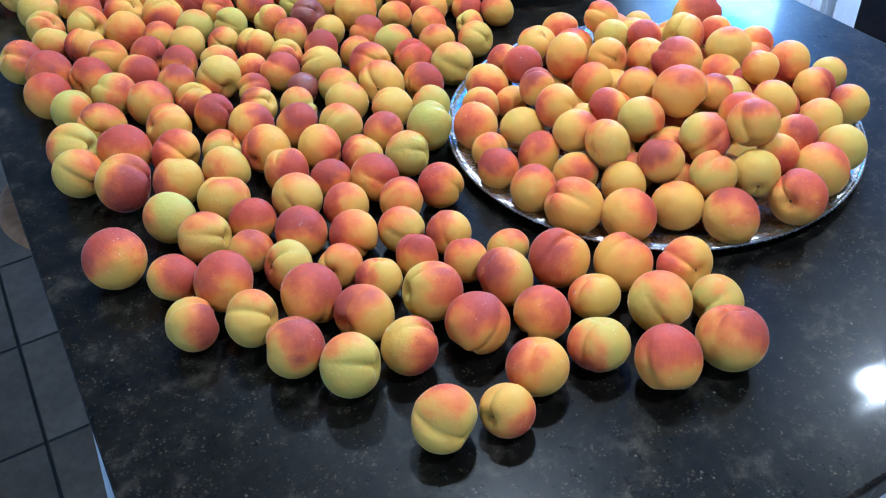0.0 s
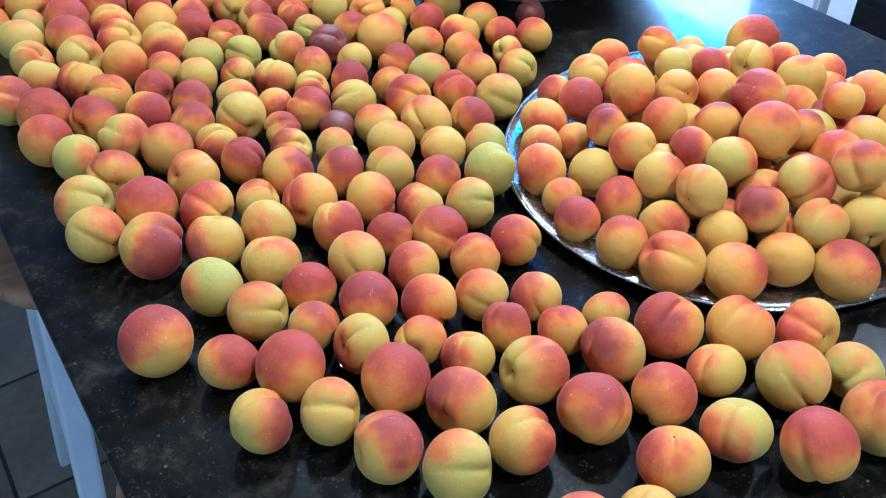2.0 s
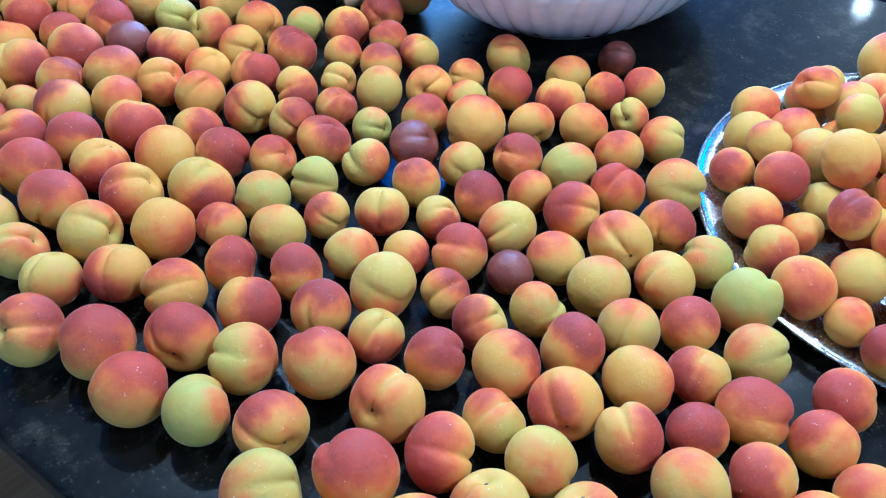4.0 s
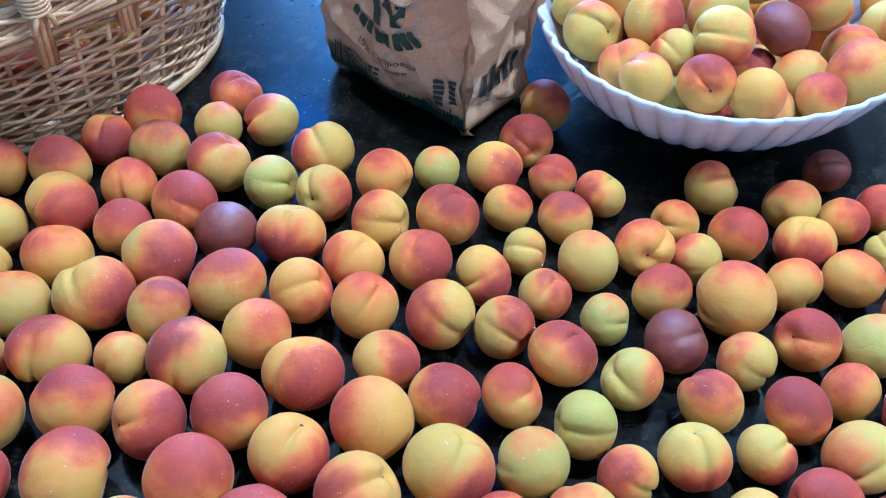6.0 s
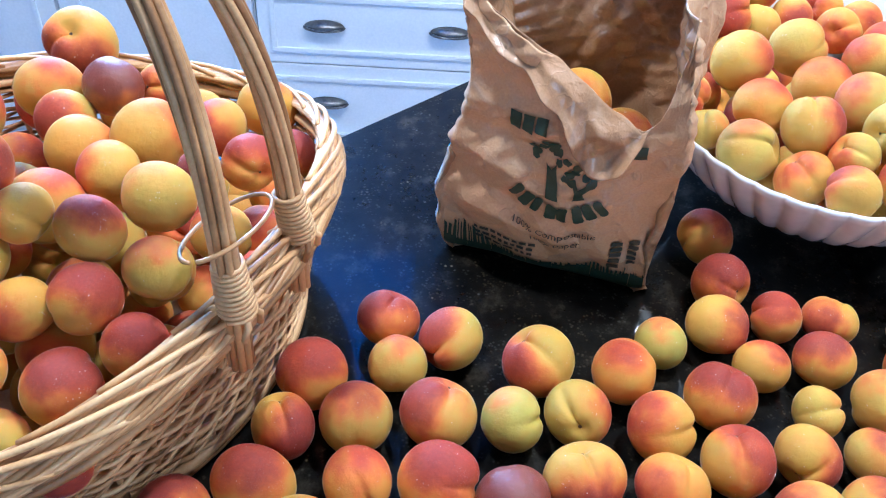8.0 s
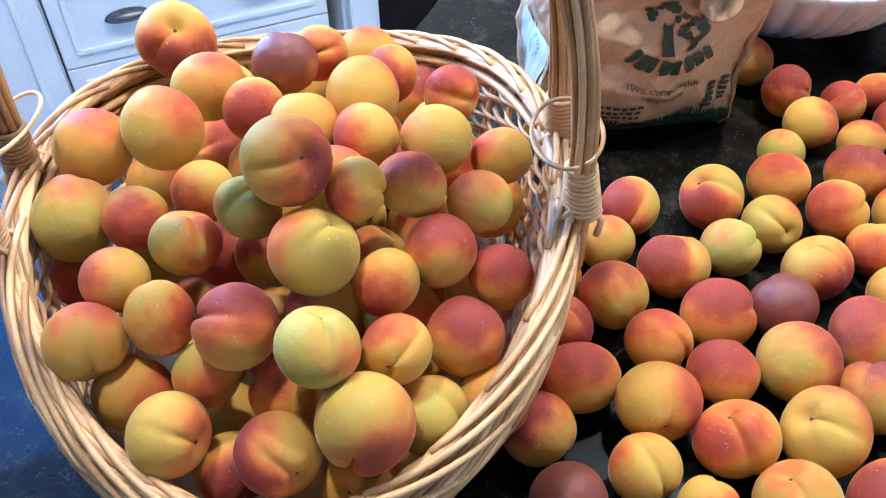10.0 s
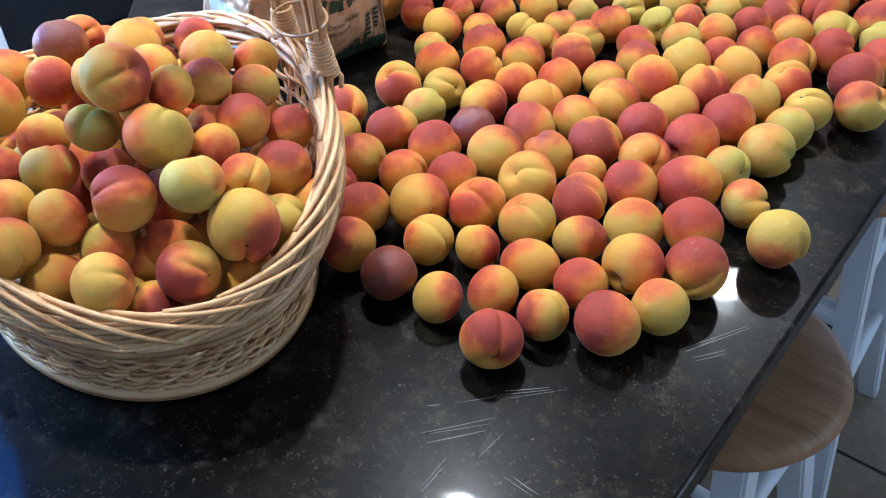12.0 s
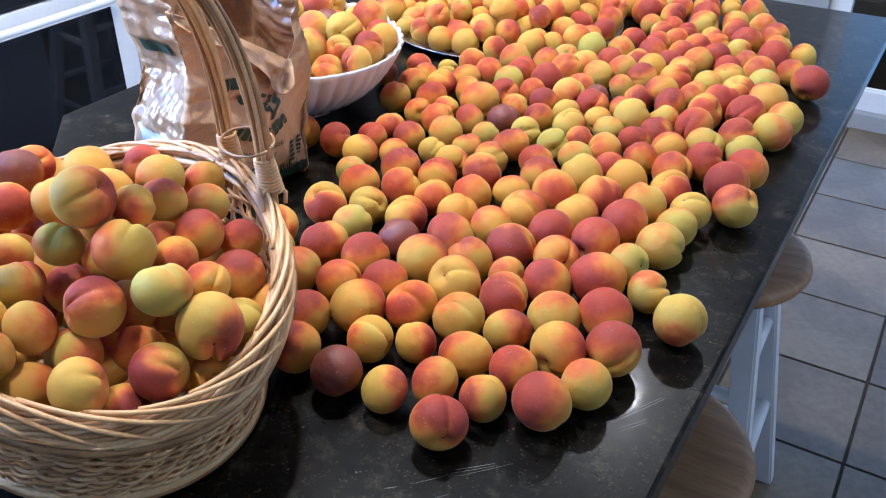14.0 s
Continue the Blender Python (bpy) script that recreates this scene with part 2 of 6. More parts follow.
GRANITE = granite_material()
PEACH, PEACH_HEAP = peach_material("peach_skin", False), peach_material("heaped_peach_skin", True)
STEM = surface("stem_scar", [(0.3, (0.05, 0.028, 0.012)), (0.7, (0.13, 0.075, 0.03))], 2.0, 0.8, grain=9.0)
WICKER = surface("wicker", [(0.25, (0.32, 0.155, 0.058)), (0.5, (0.59, 0.335, 0.140)), (0.75, (0.78, 0.50, 0.24))], 14, 0.42, grain=320, bump_mm=0.5, rough_var=0.2, per_object=0.5)


def kraft_material(name, stops, rough, crease_mm):
    """Brown paper: fibre, faint stains, and a net of fine pressed creases."""
    m, n, l, b = mat(name, stops[1][1], rough)
    co = coords(n)
    col = ramp(n, l, noise_tex(n, l, co, 16, 5, 0.6), stops)
    fibre = noise_tex(n, l, co, 500, 3, 0.6)
    soft = noise_tex(n, l, co, 30, 4, 0.6)
    bent = mix_rgb(n, l, 0.04, co, mix_rgb(n, l, 1.0, co, soft, "ADD"))
    net = None
    for scale, amount in ((24.0, 1.0), (55.0, 0.6)):
        v = n.new("ShaderNodeTexVoronoi")
        v.feature = "DISTANCE_TO_EDGE"
        v.inputs["Scale"].default_value = scale
        l.new(bent, v.inputs["Vector"])
        line = ramp(n, l, v.outputs["Distance"], [(0.0, (amount, amount, amount)), (0.10, (0, 0, 0))])
        net = line if net is None else math_node(n, l, "ADD", net, line)
    wear = math_node(n, l, "MULTIPLY", net, ramp(n, l, noise_tex(n, l, co, 12, 3), [(0.4, (0, 0, 0)), (0.6, (0.5, 0.5, 0.5))]))
    col = mix_rgb(n, l, wear, col, (0.56, 0.40, 0.27))
    l.new(mix_rgb(n, l, 0.25, col, ramp(n, l, fibre, [(0.3, (0.3, 0.3, 0.3)), (0.7, (0.7, 0.7, 0.7))]), "OVERLAY"), b.inputs["Base Color"])
    bump(n, l, b, math_node(n, l, "ADD", math_node(n, l, "MULTIPLY", net, crease_mm), math_node(n, l, "ADD", math_node(n, l, "MULTIPLY", soft, 1.5), math_node(n, l, "MULTIPLY", fibre, 0.15))), 0.8, 0.001)
    return m


KRAFT = kraft_material("kraft_paper", [(0.3, (0.57, 0.33, 0.170)), (0.55, (0.65, 0.40, 0.215)), (0.8, (0.71, 0.47, 0.275))], 0.50, 0.5)
# coated side of the paper; weak light on the gussets is darkened into its brown
KRAFT_SHINE_SHADED = kraft_material("coated_shaded_kraft", [(0.3, (0.33, 0.175, 0.085)), (0.55, (0.39, 0.215, 0.105)), (0.8, (0.45, 0.265, 0.135))], 0.34, 0.4)
KRAFT_SHINE_SHADED.node_tree.nodes["Principled BSDF"].inputs["Coat Weight"].default_value = 0.7
KRAFT_SHINE_SHADED.node_tree.nodes["Principled BSDF"].inputs["Coat Roughness"].default_value = 0.10
GREEN_INK = surface("green_ink", [(0.3, (0.018, 0.045, 0.030)), (0.7, (0.035, 0.075, 0.050))], 120, 0.5, grain=900)
BROWN_INK = surface("dark_ink", [(0.3, (0.03, 0.04, 0.03)), (0.7, (0.06, 0.06, 0.045))], 120, 0.5, grain=900)
CYAN_INK = surface("cyan_ink", [(0.3, (0.02, 0.30, 0.36)), (0.7, (0.05, 0.40, 0.46))], 120, 0.5)
LABEL_WHITE = surface("white_label", [(0.3, (0.40, 0.42, 0.45)), (0.7, (0.52, 0.54, 0.56))], 40, 0.5)
CERAMIC = surface("white_glaze", [(0.3, (0.64, 0.63, 0.64)), (0.7, (0.72, 0.71, 0.72))], 9, 0.12, grain=70, rough_var=0.08, Coat_Weight=0.4)
STEEL = surface("tray_metal", [(0.3, (0.36, 0.35, 0.34)), (0.7, (0.50, 0.49, 0.48))], 30, 0.26, 1.0, grain=300, rough_var=0.18)
PEWTER = surface("pewter", [(0.3, (0.10, 0.095, 0.09)), (0.7, (0.22, 0.21, 0.20))], 60, 0.35, 1.0, rough_var=0.2)
WHITE_PAINT = surface("white_paint", [(0.3, (0.70, 0.72, 0.74)), (0.7, (0.80, 0.81, 0.82))], 5, 0.38, grain=160, bump_mm=0.1, rough_var=0.1)
STOOL_PAINT = surface("stool_paint", [(0.3, (0.76, 0.77, 0.78)), (0.7, (0.84, 0.84, 0.84))], 12, 0.35, grain=200, bump_mm=0.15, rough_var=0.15)
SEAT_WOOD = surface("seat_wood", [(0.3, (0.24, 0.118, 0.046)), (0.5, (0.33, 0.172, 0.074)), (0.75, (0.41, 0.235, 0.110))], 7, 0.52, grain=60, bump_mm=0.2, stretch=(1, 9, 1), rough_var=0.15)
TILE = surface("slate_tile", [(0.25, (0.115, 0.084, 0.056)), (0.5, (0.185, 0.137, 0.090)), (0.75, (0.26, 0.20, 0.135))], 3.2, 0.17, grain=45, bump_mm=0.35, rough_var=0.14, per_object=0.35, Specular_IOR_Level=0.45)
GROUT = surface("grout", [(0.3, (0.035, 0.033, 0.030)), (0.7, (0.06, 0.056, 0.052))], 30, 0.85, grain=300, bump_mm=0.5)
WALL = surface("wall_paint", [(0.3, (0.31, 0.315, 0.32)), (0.7, (0.36, 0.365, 0.37))], 2.5, 0.75, grain=220, bump_mm=0.2)
CEIL = surface("ceiling_paint", [(0.3, (0.36, 0.36, 0.37)), (0.7, (0.42, 0.42, 0.43))], 2.5, 0.85, grain=240, bump_mm=0.2)
OVEN_GLASS = surface("oven_glass", [(0.3, (0.004, 0.004, 0.005)), (0.7, (0.007, 0.007, 0.008))], 6, 0.04, grain=90, rough_var=0.02, Specular_IOR_Level=0.25)
CHROME = surface("lamp_trim", [(0.3, (0.62, 0.62, 0.62)), (0.7, (0.74, 0.74, 0.74))], 30, 0.3, 0.6)
SCRATCH = mat("scratch", (0.10, 0.10, 0.10), 0.40)[0]


def bulb_material():
    m, n, l, b = mat("lamp_face", (0.9, 0.85, 0.75), 0.5)
    b.inputs["Emission Color"].default_value = (1.0, 0.86, 0.68, 1)
    b.inputs["Emission Strength"].default_value = 70.0
    return m


def glass_material():
    m, n, l, b = mat("pane_glass", (1, 1, 1), 0.02, Transmission_Weight=1.0, IOR=1.45)
    return m


BULB, GLASS = bulb_material(), glass_material()


# ---- building helpers ----
def link_mesh(name, mesh, material, parent=None, label="", smooth=True):
    if material and not mesh.materials:
        mesh.materials.append(material)
    if smooth:
        mesh.shade_smooth()
    ob = new(name, mesh)
    if parent is not None:
        ob.parent = parent
    return tagged(ob, label=label)


def part(name, bm, material, parent=None, label="", smooth=False):
    me = bpy.data.meshes.new(name)
    bm.normal_update()
    bm.to_mesh(me)
    bm.free()
    return link_mesh(name, me, material, parent, label, smooth)


def pydata(name, verts, faces, material, parent=None, label="", smooth=True):
    me = bpy.data.meshes.new(name)
    me.from_pydata([tuple(v) for v in verts], [], [tuple(f) for f in faces])
    me.update()
    return link_mesh(name, me, material, parent, label, smooth)


def block(x0, x1, y0, y1, z0, z1, bevel=0.0, segs=2):
    bm = bmesh.new()
    bmesh.ops.create_cube(bm, size=1.0)
    for v in bm.verts:
        v.co = Vector(((x0 + x1) / 2 + v.co.x * (x1 - x0), (y0 + y1) / 2 + v.co.y * (y1 - y0), (z0 + z1) / 2 + v.co.z * (z1 - z0)))
    if bevel:
        bmesh.ops.bevel(bm, geom=list(bm.edges), offset=bevel, segments=segs, affect="EDGES", profile=0.7)
    return bm


def tube(path, radius, sides=8, closed=False):
    """Vertices and faces of a round rod along a path; radius may vary along it."""
    pts = np.asarray(path, float)
    n = len(pts)
    rad = np.broadcast_to(np.asarray(radius, float), (n,))
    if closed:
        tan = np.roll(pts, -1, 0) - np.roll(pts, 1, 0)
    else:
        tan = np.gradient(pts, axis=0)
    tan /= np.linalg.norm(tan, axis=1)[:, None] + 1e-12
    ref = np.array((0.0, 0.0, 1.0)) if abs(tan[0][2]) < 0.9 else np.array((1.0, 0.0, 0.0))
    nor = np.zeros_like(pts)
    nor[0] = np.cross(tan[0], ref)
    nor[0] /= np.linalg.norm(nor[0])
    for i in range(1, n):
        v = nor[i - 1] - tan[i] * (nor[i - 1] @ tan[i])
        nor[i] = v / (np.linalg.norm(v) + 1e-12)
    bi = np.cross(tan, nor)
    a = np.linspace(0, 2 * np.pi, sides, endpoint=False)
    verts = (pts[:, None] + rad[:, None, None] * (np.cos(a)[None, :, None] * nor[:, None] + np.sin(a)[None, :, None] * bi[:, None])).reshape(-1, 3)
    faces = []
    for i in range(n if closed else n - 1):
        k = (i + 1) % n
        for j in range(sides):
            q = (j + 1) % sides
            faces.append((i * sides + j, i * sides + q, k * sides + q, k * sides + j))
    if not closed:
        faces.append(tuple(range(sides))[::-1])
        faces.append(tuple((n - 1) * sides + j for j in range(sides)))
    return verts, faces


def lathe(profile, sides, shape=None):
    """Verts and faces of a turned form; shape(angle, k) scales the radius of profile row k."""
    verts, faces = [], []
    for k, (r, z) in enumerate(profile):
        for j in range(sides):
            a = 2 * math.pi * j / sides
            s = shape(a, k) if shape else (1, 1)
            verts.append((r * s[0] * math.cos(a), r * s[1] * math.sin(a), z))
    for k in range(len(profile) - 1):
        for j in range(sides):
            q = (j + 1) % sides
            faces.append((k * sides + j, k * sides + q, (k + 1) * sides + q, (k + 1) * sides + j))
    return verts, faces


def empty(name, x, y, z, rz=0.0, label="", category="", group="", kind=""):
    ob = new(name)
    ob.empty_display_size = 0.05
    ob.matrix_basis = pose(x, y, z, 0, 0, rz)
    return tagged(ob, label, category, group, kind)


# ---- room ----
def build_room():
    floor = part("floor", block(WEST_X, EAST_X, SOUTH_Y, NORTH_Y, -0.06, -0.004), GROUT)
    tagged(floor, "dark slate-look ceramic tile floor with narrow grout lines", "floor", kind="structure")
    bm = bmesh.new()
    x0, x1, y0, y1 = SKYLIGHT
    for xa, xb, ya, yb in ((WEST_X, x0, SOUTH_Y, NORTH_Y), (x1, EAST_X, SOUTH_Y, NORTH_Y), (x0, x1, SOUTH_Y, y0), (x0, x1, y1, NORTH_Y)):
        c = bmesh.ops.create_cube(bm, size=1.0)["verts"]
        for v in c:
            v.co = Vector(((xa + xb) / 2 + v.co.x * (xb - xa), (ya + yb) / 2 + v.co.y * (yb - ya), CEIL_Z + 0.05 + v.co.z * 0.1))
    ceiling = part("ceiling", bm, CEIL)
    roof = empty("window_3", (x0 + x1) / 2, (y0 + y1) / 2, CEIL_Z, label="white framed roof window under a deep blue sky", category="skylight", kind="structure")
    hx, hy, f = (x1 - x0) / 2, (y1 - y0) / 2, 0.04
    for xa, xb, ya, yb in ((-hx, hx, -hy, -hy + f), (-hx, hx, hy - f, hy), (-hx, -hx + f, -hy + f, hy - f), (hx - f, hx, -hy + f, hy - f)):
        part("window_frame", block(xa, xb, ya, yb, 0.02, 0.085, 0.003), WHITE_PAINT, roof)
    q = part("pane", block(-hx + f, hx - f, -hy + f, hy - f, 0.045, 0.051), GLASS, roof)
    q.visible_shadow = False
    tagged(ceiling, "plain grey painted ceiling", "ceiling", kind="structure")
    t = 0.12
    tagged(part("wall_north", block(WEST_X - t, EAST_X + t, NORTH_Y, NORTH_Y + t, -0.06, CEIL_Z + 0.1), WALL), "plain grey painted wall", "wall", kind="structure")
    bm = bmesh.new()
    x0, x1, z0, z1 = DOOR
    for xa, xb, za, zb in ((WEST_X - t, x0, -0.06, CEIL_Z + 0.1), (x1, EAST_X + t, -0.06, CEIL_Z + 0.1), (x0, x1, -0.06, z0), (x0, x1, z1, CEIL_Z + 0.1)):
        c = bmesh.ops.create_cube(bm, size=1.0)["verts"]
        for v in c:
            v.co = Vector(((xa + xb) / 2 + v.co.x * (xb - xa), SOUTH_Y - t / 2 + v.co.y * t, (za + zb) / 2 + v.co.z * (zb - za)))
    tagged(part("wall_south", bm, WALL), "plain grey painted wall round the glazed door", "wall", kind="structure")
    door = empty("door_1", (x0 + x1) / 2, SOUTH_Y, z0, label="white glazed outside door letting in daylight", category="door", kind="structure")
    hw, hh, f = (x1 - x0) / 2, z1 - z0, 0.08
    for xa, xb, za, zb in ((-hw, hw, 0, f), (-hw, hw, hh - f, hh), (-hw, -hw + f, f, hh - f), (hw - f, hw, f, hh - f), (-0.04, 0.04, f, hh - f)):
        part("door_frame", block(xa, xb, -0.10, -0.045, za, zb, 0.004), WHITE_PAINT, door)
    for xa, xb in ((-hw + f, -0.04), (0.04, hw - f)):
        q = part("pane", block(xa, xb, -0.076, -0.070, f, hh - f), GLASS, door)
        q.visible_shadow = False
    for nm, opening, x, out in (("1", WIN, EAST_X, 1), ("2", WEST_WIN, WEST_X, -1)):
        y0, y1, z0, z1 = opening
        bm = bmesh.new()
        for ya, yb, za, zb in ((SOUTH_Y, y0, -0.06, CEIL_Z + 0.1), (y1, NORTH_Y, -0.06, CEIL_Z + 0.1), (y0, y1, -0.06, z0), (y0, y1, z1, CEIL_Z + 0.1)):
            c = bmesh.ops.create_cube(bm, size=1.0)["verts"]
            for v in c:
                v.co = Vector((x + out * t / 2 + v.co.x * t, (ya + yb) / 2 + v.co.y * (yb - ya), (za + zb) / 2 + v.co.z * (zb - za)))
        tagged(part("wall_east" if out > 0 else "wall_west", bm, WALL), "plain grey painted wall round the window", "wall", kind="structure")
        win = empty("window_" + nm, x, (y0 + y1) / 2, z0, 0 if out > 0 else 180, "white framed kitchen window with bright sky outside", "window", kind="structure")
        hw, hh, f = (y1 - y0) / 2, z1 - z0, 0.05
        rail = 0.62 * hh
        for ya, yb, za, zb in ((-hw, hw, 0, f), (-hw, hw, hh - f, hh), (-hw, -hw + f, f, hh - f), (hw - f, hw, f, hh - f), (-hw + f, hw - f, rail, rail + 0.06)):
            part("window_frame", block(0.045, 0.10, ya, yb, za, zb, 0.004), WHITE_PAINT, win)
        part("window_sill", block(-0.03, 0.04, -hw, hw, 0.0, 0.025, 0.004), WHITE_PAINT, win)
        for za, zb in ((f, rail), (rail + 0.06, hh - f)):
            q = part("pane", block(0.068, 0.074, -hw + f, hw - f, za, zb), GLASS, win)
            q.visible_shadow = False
    return floor


FLOOR = build_room()


def ceiling_lamp(x, y, strength):
    lamp = empty("ceiling_lamp", x, y, CEIL_Z, label="round recessed ceiling light with a white trim ring", category="ceiling light", group="recessed ceiling lights")
    v, fc = lathe([(0.070, 0.0), (0.072, -0.006), (0.062, -0.010), (0.049, -0.006), (0.047, -0.001)], 40)
    pydata("trim_ring", v, fc, CHROME, lamp)
    v, fc = lathe([(0.046, -0.0025), (0.02, -0.0035), (0.0005, -0.004)], 32)
    pydata("diffuser", v, fc, BULB, lamp, "glowing warm white diffuser")
    light = new("ceiling_light", bpy.data.lights.new("ceiling_light", "AREA"))
    light.data.shape, light.data.size, light.data.energy, light.data.color = "DISK", 0.085, LAMP_W * strength, (1.0, 0.93, 0.84)
    light.matrix_world = look((x, y, CEIL_Z - 0.02), (x, y + 0.0001, 0))


def wall_lamp(y, z):
    """A small opal globe on a round plate, seen only mirrored in the worktop."""
    lamp = empty("wall_lamp", EAST_X - 0.002, y, z, label="small glowing opal globe lamp on the kitchen wall", category="wall lamp")
    v, fc = lathe([(0.0005, 0.0), (0.045, 0.0), (0.048, 0.006), (0.040, 0.012), (0.014, 0.016), (0.012, 0.045), (0.0005, 0.046)], 28)
    pydata("wall_plate", [(-q[2], q[1], q[0]) for q in v], fc, CHROME, lamp)
    v, fc = lathe([(0.026 * math.sin(math.pi * k / 12) + 0.0005, -0.026 * math.cos(math.pi * k / 12)) for k in range(13)], 28)
    pydata("globe", [(q[0] - 0.065, q[1], q[2]) for q in v], fc, BULB, lamp, "glowing opal glass globe")


wall_lamp(1.11, 1.66)
for lx, ly, ls in CEILING_LAMPS:
    ceiling_lamp(lx, ly, ls)


# ---- island ----
OUTLINE = [(0.006, 0.195), (1.05, 0.195), (1.05, 1.39), (0.768, 1.672), (0.768, 2.62), (0.0, 2.62)]


def prism(outline, z0, z1, bevel=0.0, segs=3):
    bm = bmesh.new()
    lo = [bm.verts.new((x, y, z0)) for x, y in outline]
    bm.faces.new(lo[::-1])
    hi = [bm.verts.new((x, y, z1)) for x, y in outline]
    bm.faces.new(hi)
    n = len(outline)
    for i in range(n):
        bm.faces.new((lo[i], lo[(i + 1) % n], hi[(i + 1) % n], hi[i]))
    if bevel:
        bmesh.ops.bevel(bm, geom=list(bm.edges), offset=bevel, segments=segs, affect="EDGES", profile=0.6)
    return bm


top = part("island_worktop", prism(OUTLINE, COUNTER_Z - 0.032, COUNTER_Z, 0.004), GRANITE)
tagged(top, "polished black speckled granite worktop with a few scratches", "worktop")
base_outline = [(0.30, 0.23), (1.02, 0.23), (1.02, 1.375), (0.737, 1.658), (0.737, 2.58), (0.30, 2.58)]
base = part("kitchen_island", prism(base_outline, 0.0, COUNTER_Z - 0.032, 0.003), WHITE_PAINT)
tagged(base, "white painted kitchen island base set back under the worktop", "kitchen island")

# light scratches in the polish near the open end
rs = random.Random(5)
for sx, sy, ln, ang, k in ((0.051, 1.559, 0.032, 60, 2), (0.055, 1.572, 0.018, 64, 1), (0.046, 1.578, 0.017, 53, 2), (0.162, 1.761, 0.028, 50, 2), (0.160, 1.769, 0.024, 51, 1), (0.169, 1.731, 0.018, 47, 1),
                           (0.143, 1.698, 0.022, 45, 2), (0.133, 1.696, 0.023, 48, 1), (0.097, 1.776, 0.013, -3, 2), (0.134, 1.758, 0.014, 88, 1), (0.150, 1.809, 0.016, 92, 2), (0.192, 1.755, 0.006, 42, 1)):
    for i in range(k):
        a = radians(ang + rs.uniform(-2, 2))
        cx, cy, hl = sx + i * rs.uniform(-0.004, 0.004), sy + i * rs.uniform(-0.004, 0.004), ln * rs.uniform(0.8, 1.05)
        w = rs.uniform(0.0003, 0.0007)
        dx, dy = math.cos(a), math.sin(a)
        vs = [(cx + s * hl * dx - q * w * dy, cy + s * hl * dy + q * w * dx, 0.0006) for s, q in ((-1, -0.3), (1, -0.3), (1, 0.3), (0, 1), (-1, 0.3))]
        sc = pydata("scratch", [(x, y, COUNTER_Z + z) for x, y, z in vs], [(0, 1, 2, 3, 4)], SCRATCH, top)


# ---- cabinets along the window wall ----
FRONT_X = 1.93


def cup_pull(parent, y, z):
    """A pewter cup pull: half dome over a lip, on the face of a drawer."""
    verts, faces = [], []
    nu, nv = 16, 7
    for i in range(nu + 1):
        a = math.pi * i / nu
        for j in range(nv + 1):
            b = (math.pi / 2) * j / nv
            verts.append((-0.024 * math.sin(b) * (0.35 + 0.65 * math.sin(a)), -0.047 * math.cos(a) * (0.55 + 0.45 * math.cos(b) ** 0.4 if b < 1.57 else 0.55), 0.017 * math.sin(a) * math.cos(b) + 0.004))
    for i in range(nu):
        for j in range(nv):
            p = i * (nv + 1) + j
            faces.append((p, p + nv + 1, p + nv + 2, p + 1))
    ob = pydata("handle", verts, faces, PEWTER, parent, "dark pewter cup pull")
    ob.location = (-0.0205, y, z)
    s = ob.modifiers.new("thickness", "SOLIDIFY")
    s.thickness = 0.0025
    lip = tube([(-0.002 - 0.022 * math.sin(math.pi * k / 14), -0.047 * math.cos(math.pi * k / 14), 0.003) for k in range(15)], 0.0028, 6)
    rim = pydata("rim", *lip, PEWTER, ob)


def panel_front(name, parent, y0, y1, z0, z1, label):
    """A framed drawer or door front with a recessed field."""
    bm = block(-0.02, 0.0, y0, y1, z0, z1, 0.003)
    ob = part(name, bm, WHITE_PAINT, parent, label)
    m = 0.055 if z1 - z0 > 0.3 else 0.042
    for a, b, c, d in ((y0 + m - 0.012, y1 - m + 0.012, z1 - m, z1 - m + 0.012), (y0 + m - 0.012, y1 - m + 0.012, z0 + m - 0.012, z0 + m),
                       (y0 + m - 0.012, y0 + m, z0 + m, z1 - m), (y1 - m, y1 - m + 0.012, z0 + m, z1 - m)):
        part("moulding", block(-0.0265, -0.0195, a, b, c, d, 0.003), WHITE_PAINT, ob)
    return ob


def base_unit(y0, y1, label, fronts):
    unit = empty("base_cabinet", FRONT_X, 0, 0, label=label, category="cabinet", group="kitchen base cabinets")
    part("body", block(0.0, 0.58, y0, y1, 0.10, 0.88, 0.002), WHITE_PAINT, unit)
    part("plinth", block(0.05, 0.55, y0, y1, 0.0, 0.10), WHITE_PAINT, unit)
    for kind, a, b, c, d, pulls in fronts:
        fr = panel_front(kind, unit, a, b, c, d, "white painted framed %s front" % kind)
        for py, pz in pulls:
            cup_pull(fr, py, pz)
    return unit


PULLS = (1.832, 1.540)
base_unit(1.388, 1.990, "white painted drawer unit with dark cup pulls",
          [("drawer", 1.391, 1.987, 0.566, 0.86, [(y, 0.70) for y in PULLS]), ("drawer", 1.391, 1.987, 0.357, 0.562, [(y, 0.452) for y in PULLS]),
           ("drawer", 1.391, 1.987, 0.12, 0.353, [(y, 0.246) for y in PULLS])])
base_unit(1.994, 2.449, "white painted cabinet with a plain framed door", [("door", 1.997, 2.446, 0.12, 0.86, [])])
base_unit(2.453, 3.00, "white painted cabinet with a plain framed door", [("door", 2.456, 2.997, 0.12, 0.86, [])])
base_unit(3.004, 3.58, "white painted cabinet with a plain framed door", [("door", 3.007, 3.577, 0.12, 0.86, [])])
u = base_unit(-0.10, 0.515, "white painted cabinet with a dark round knob", [("door", -0.097, 0.512, 0.12, 0.86, [])])
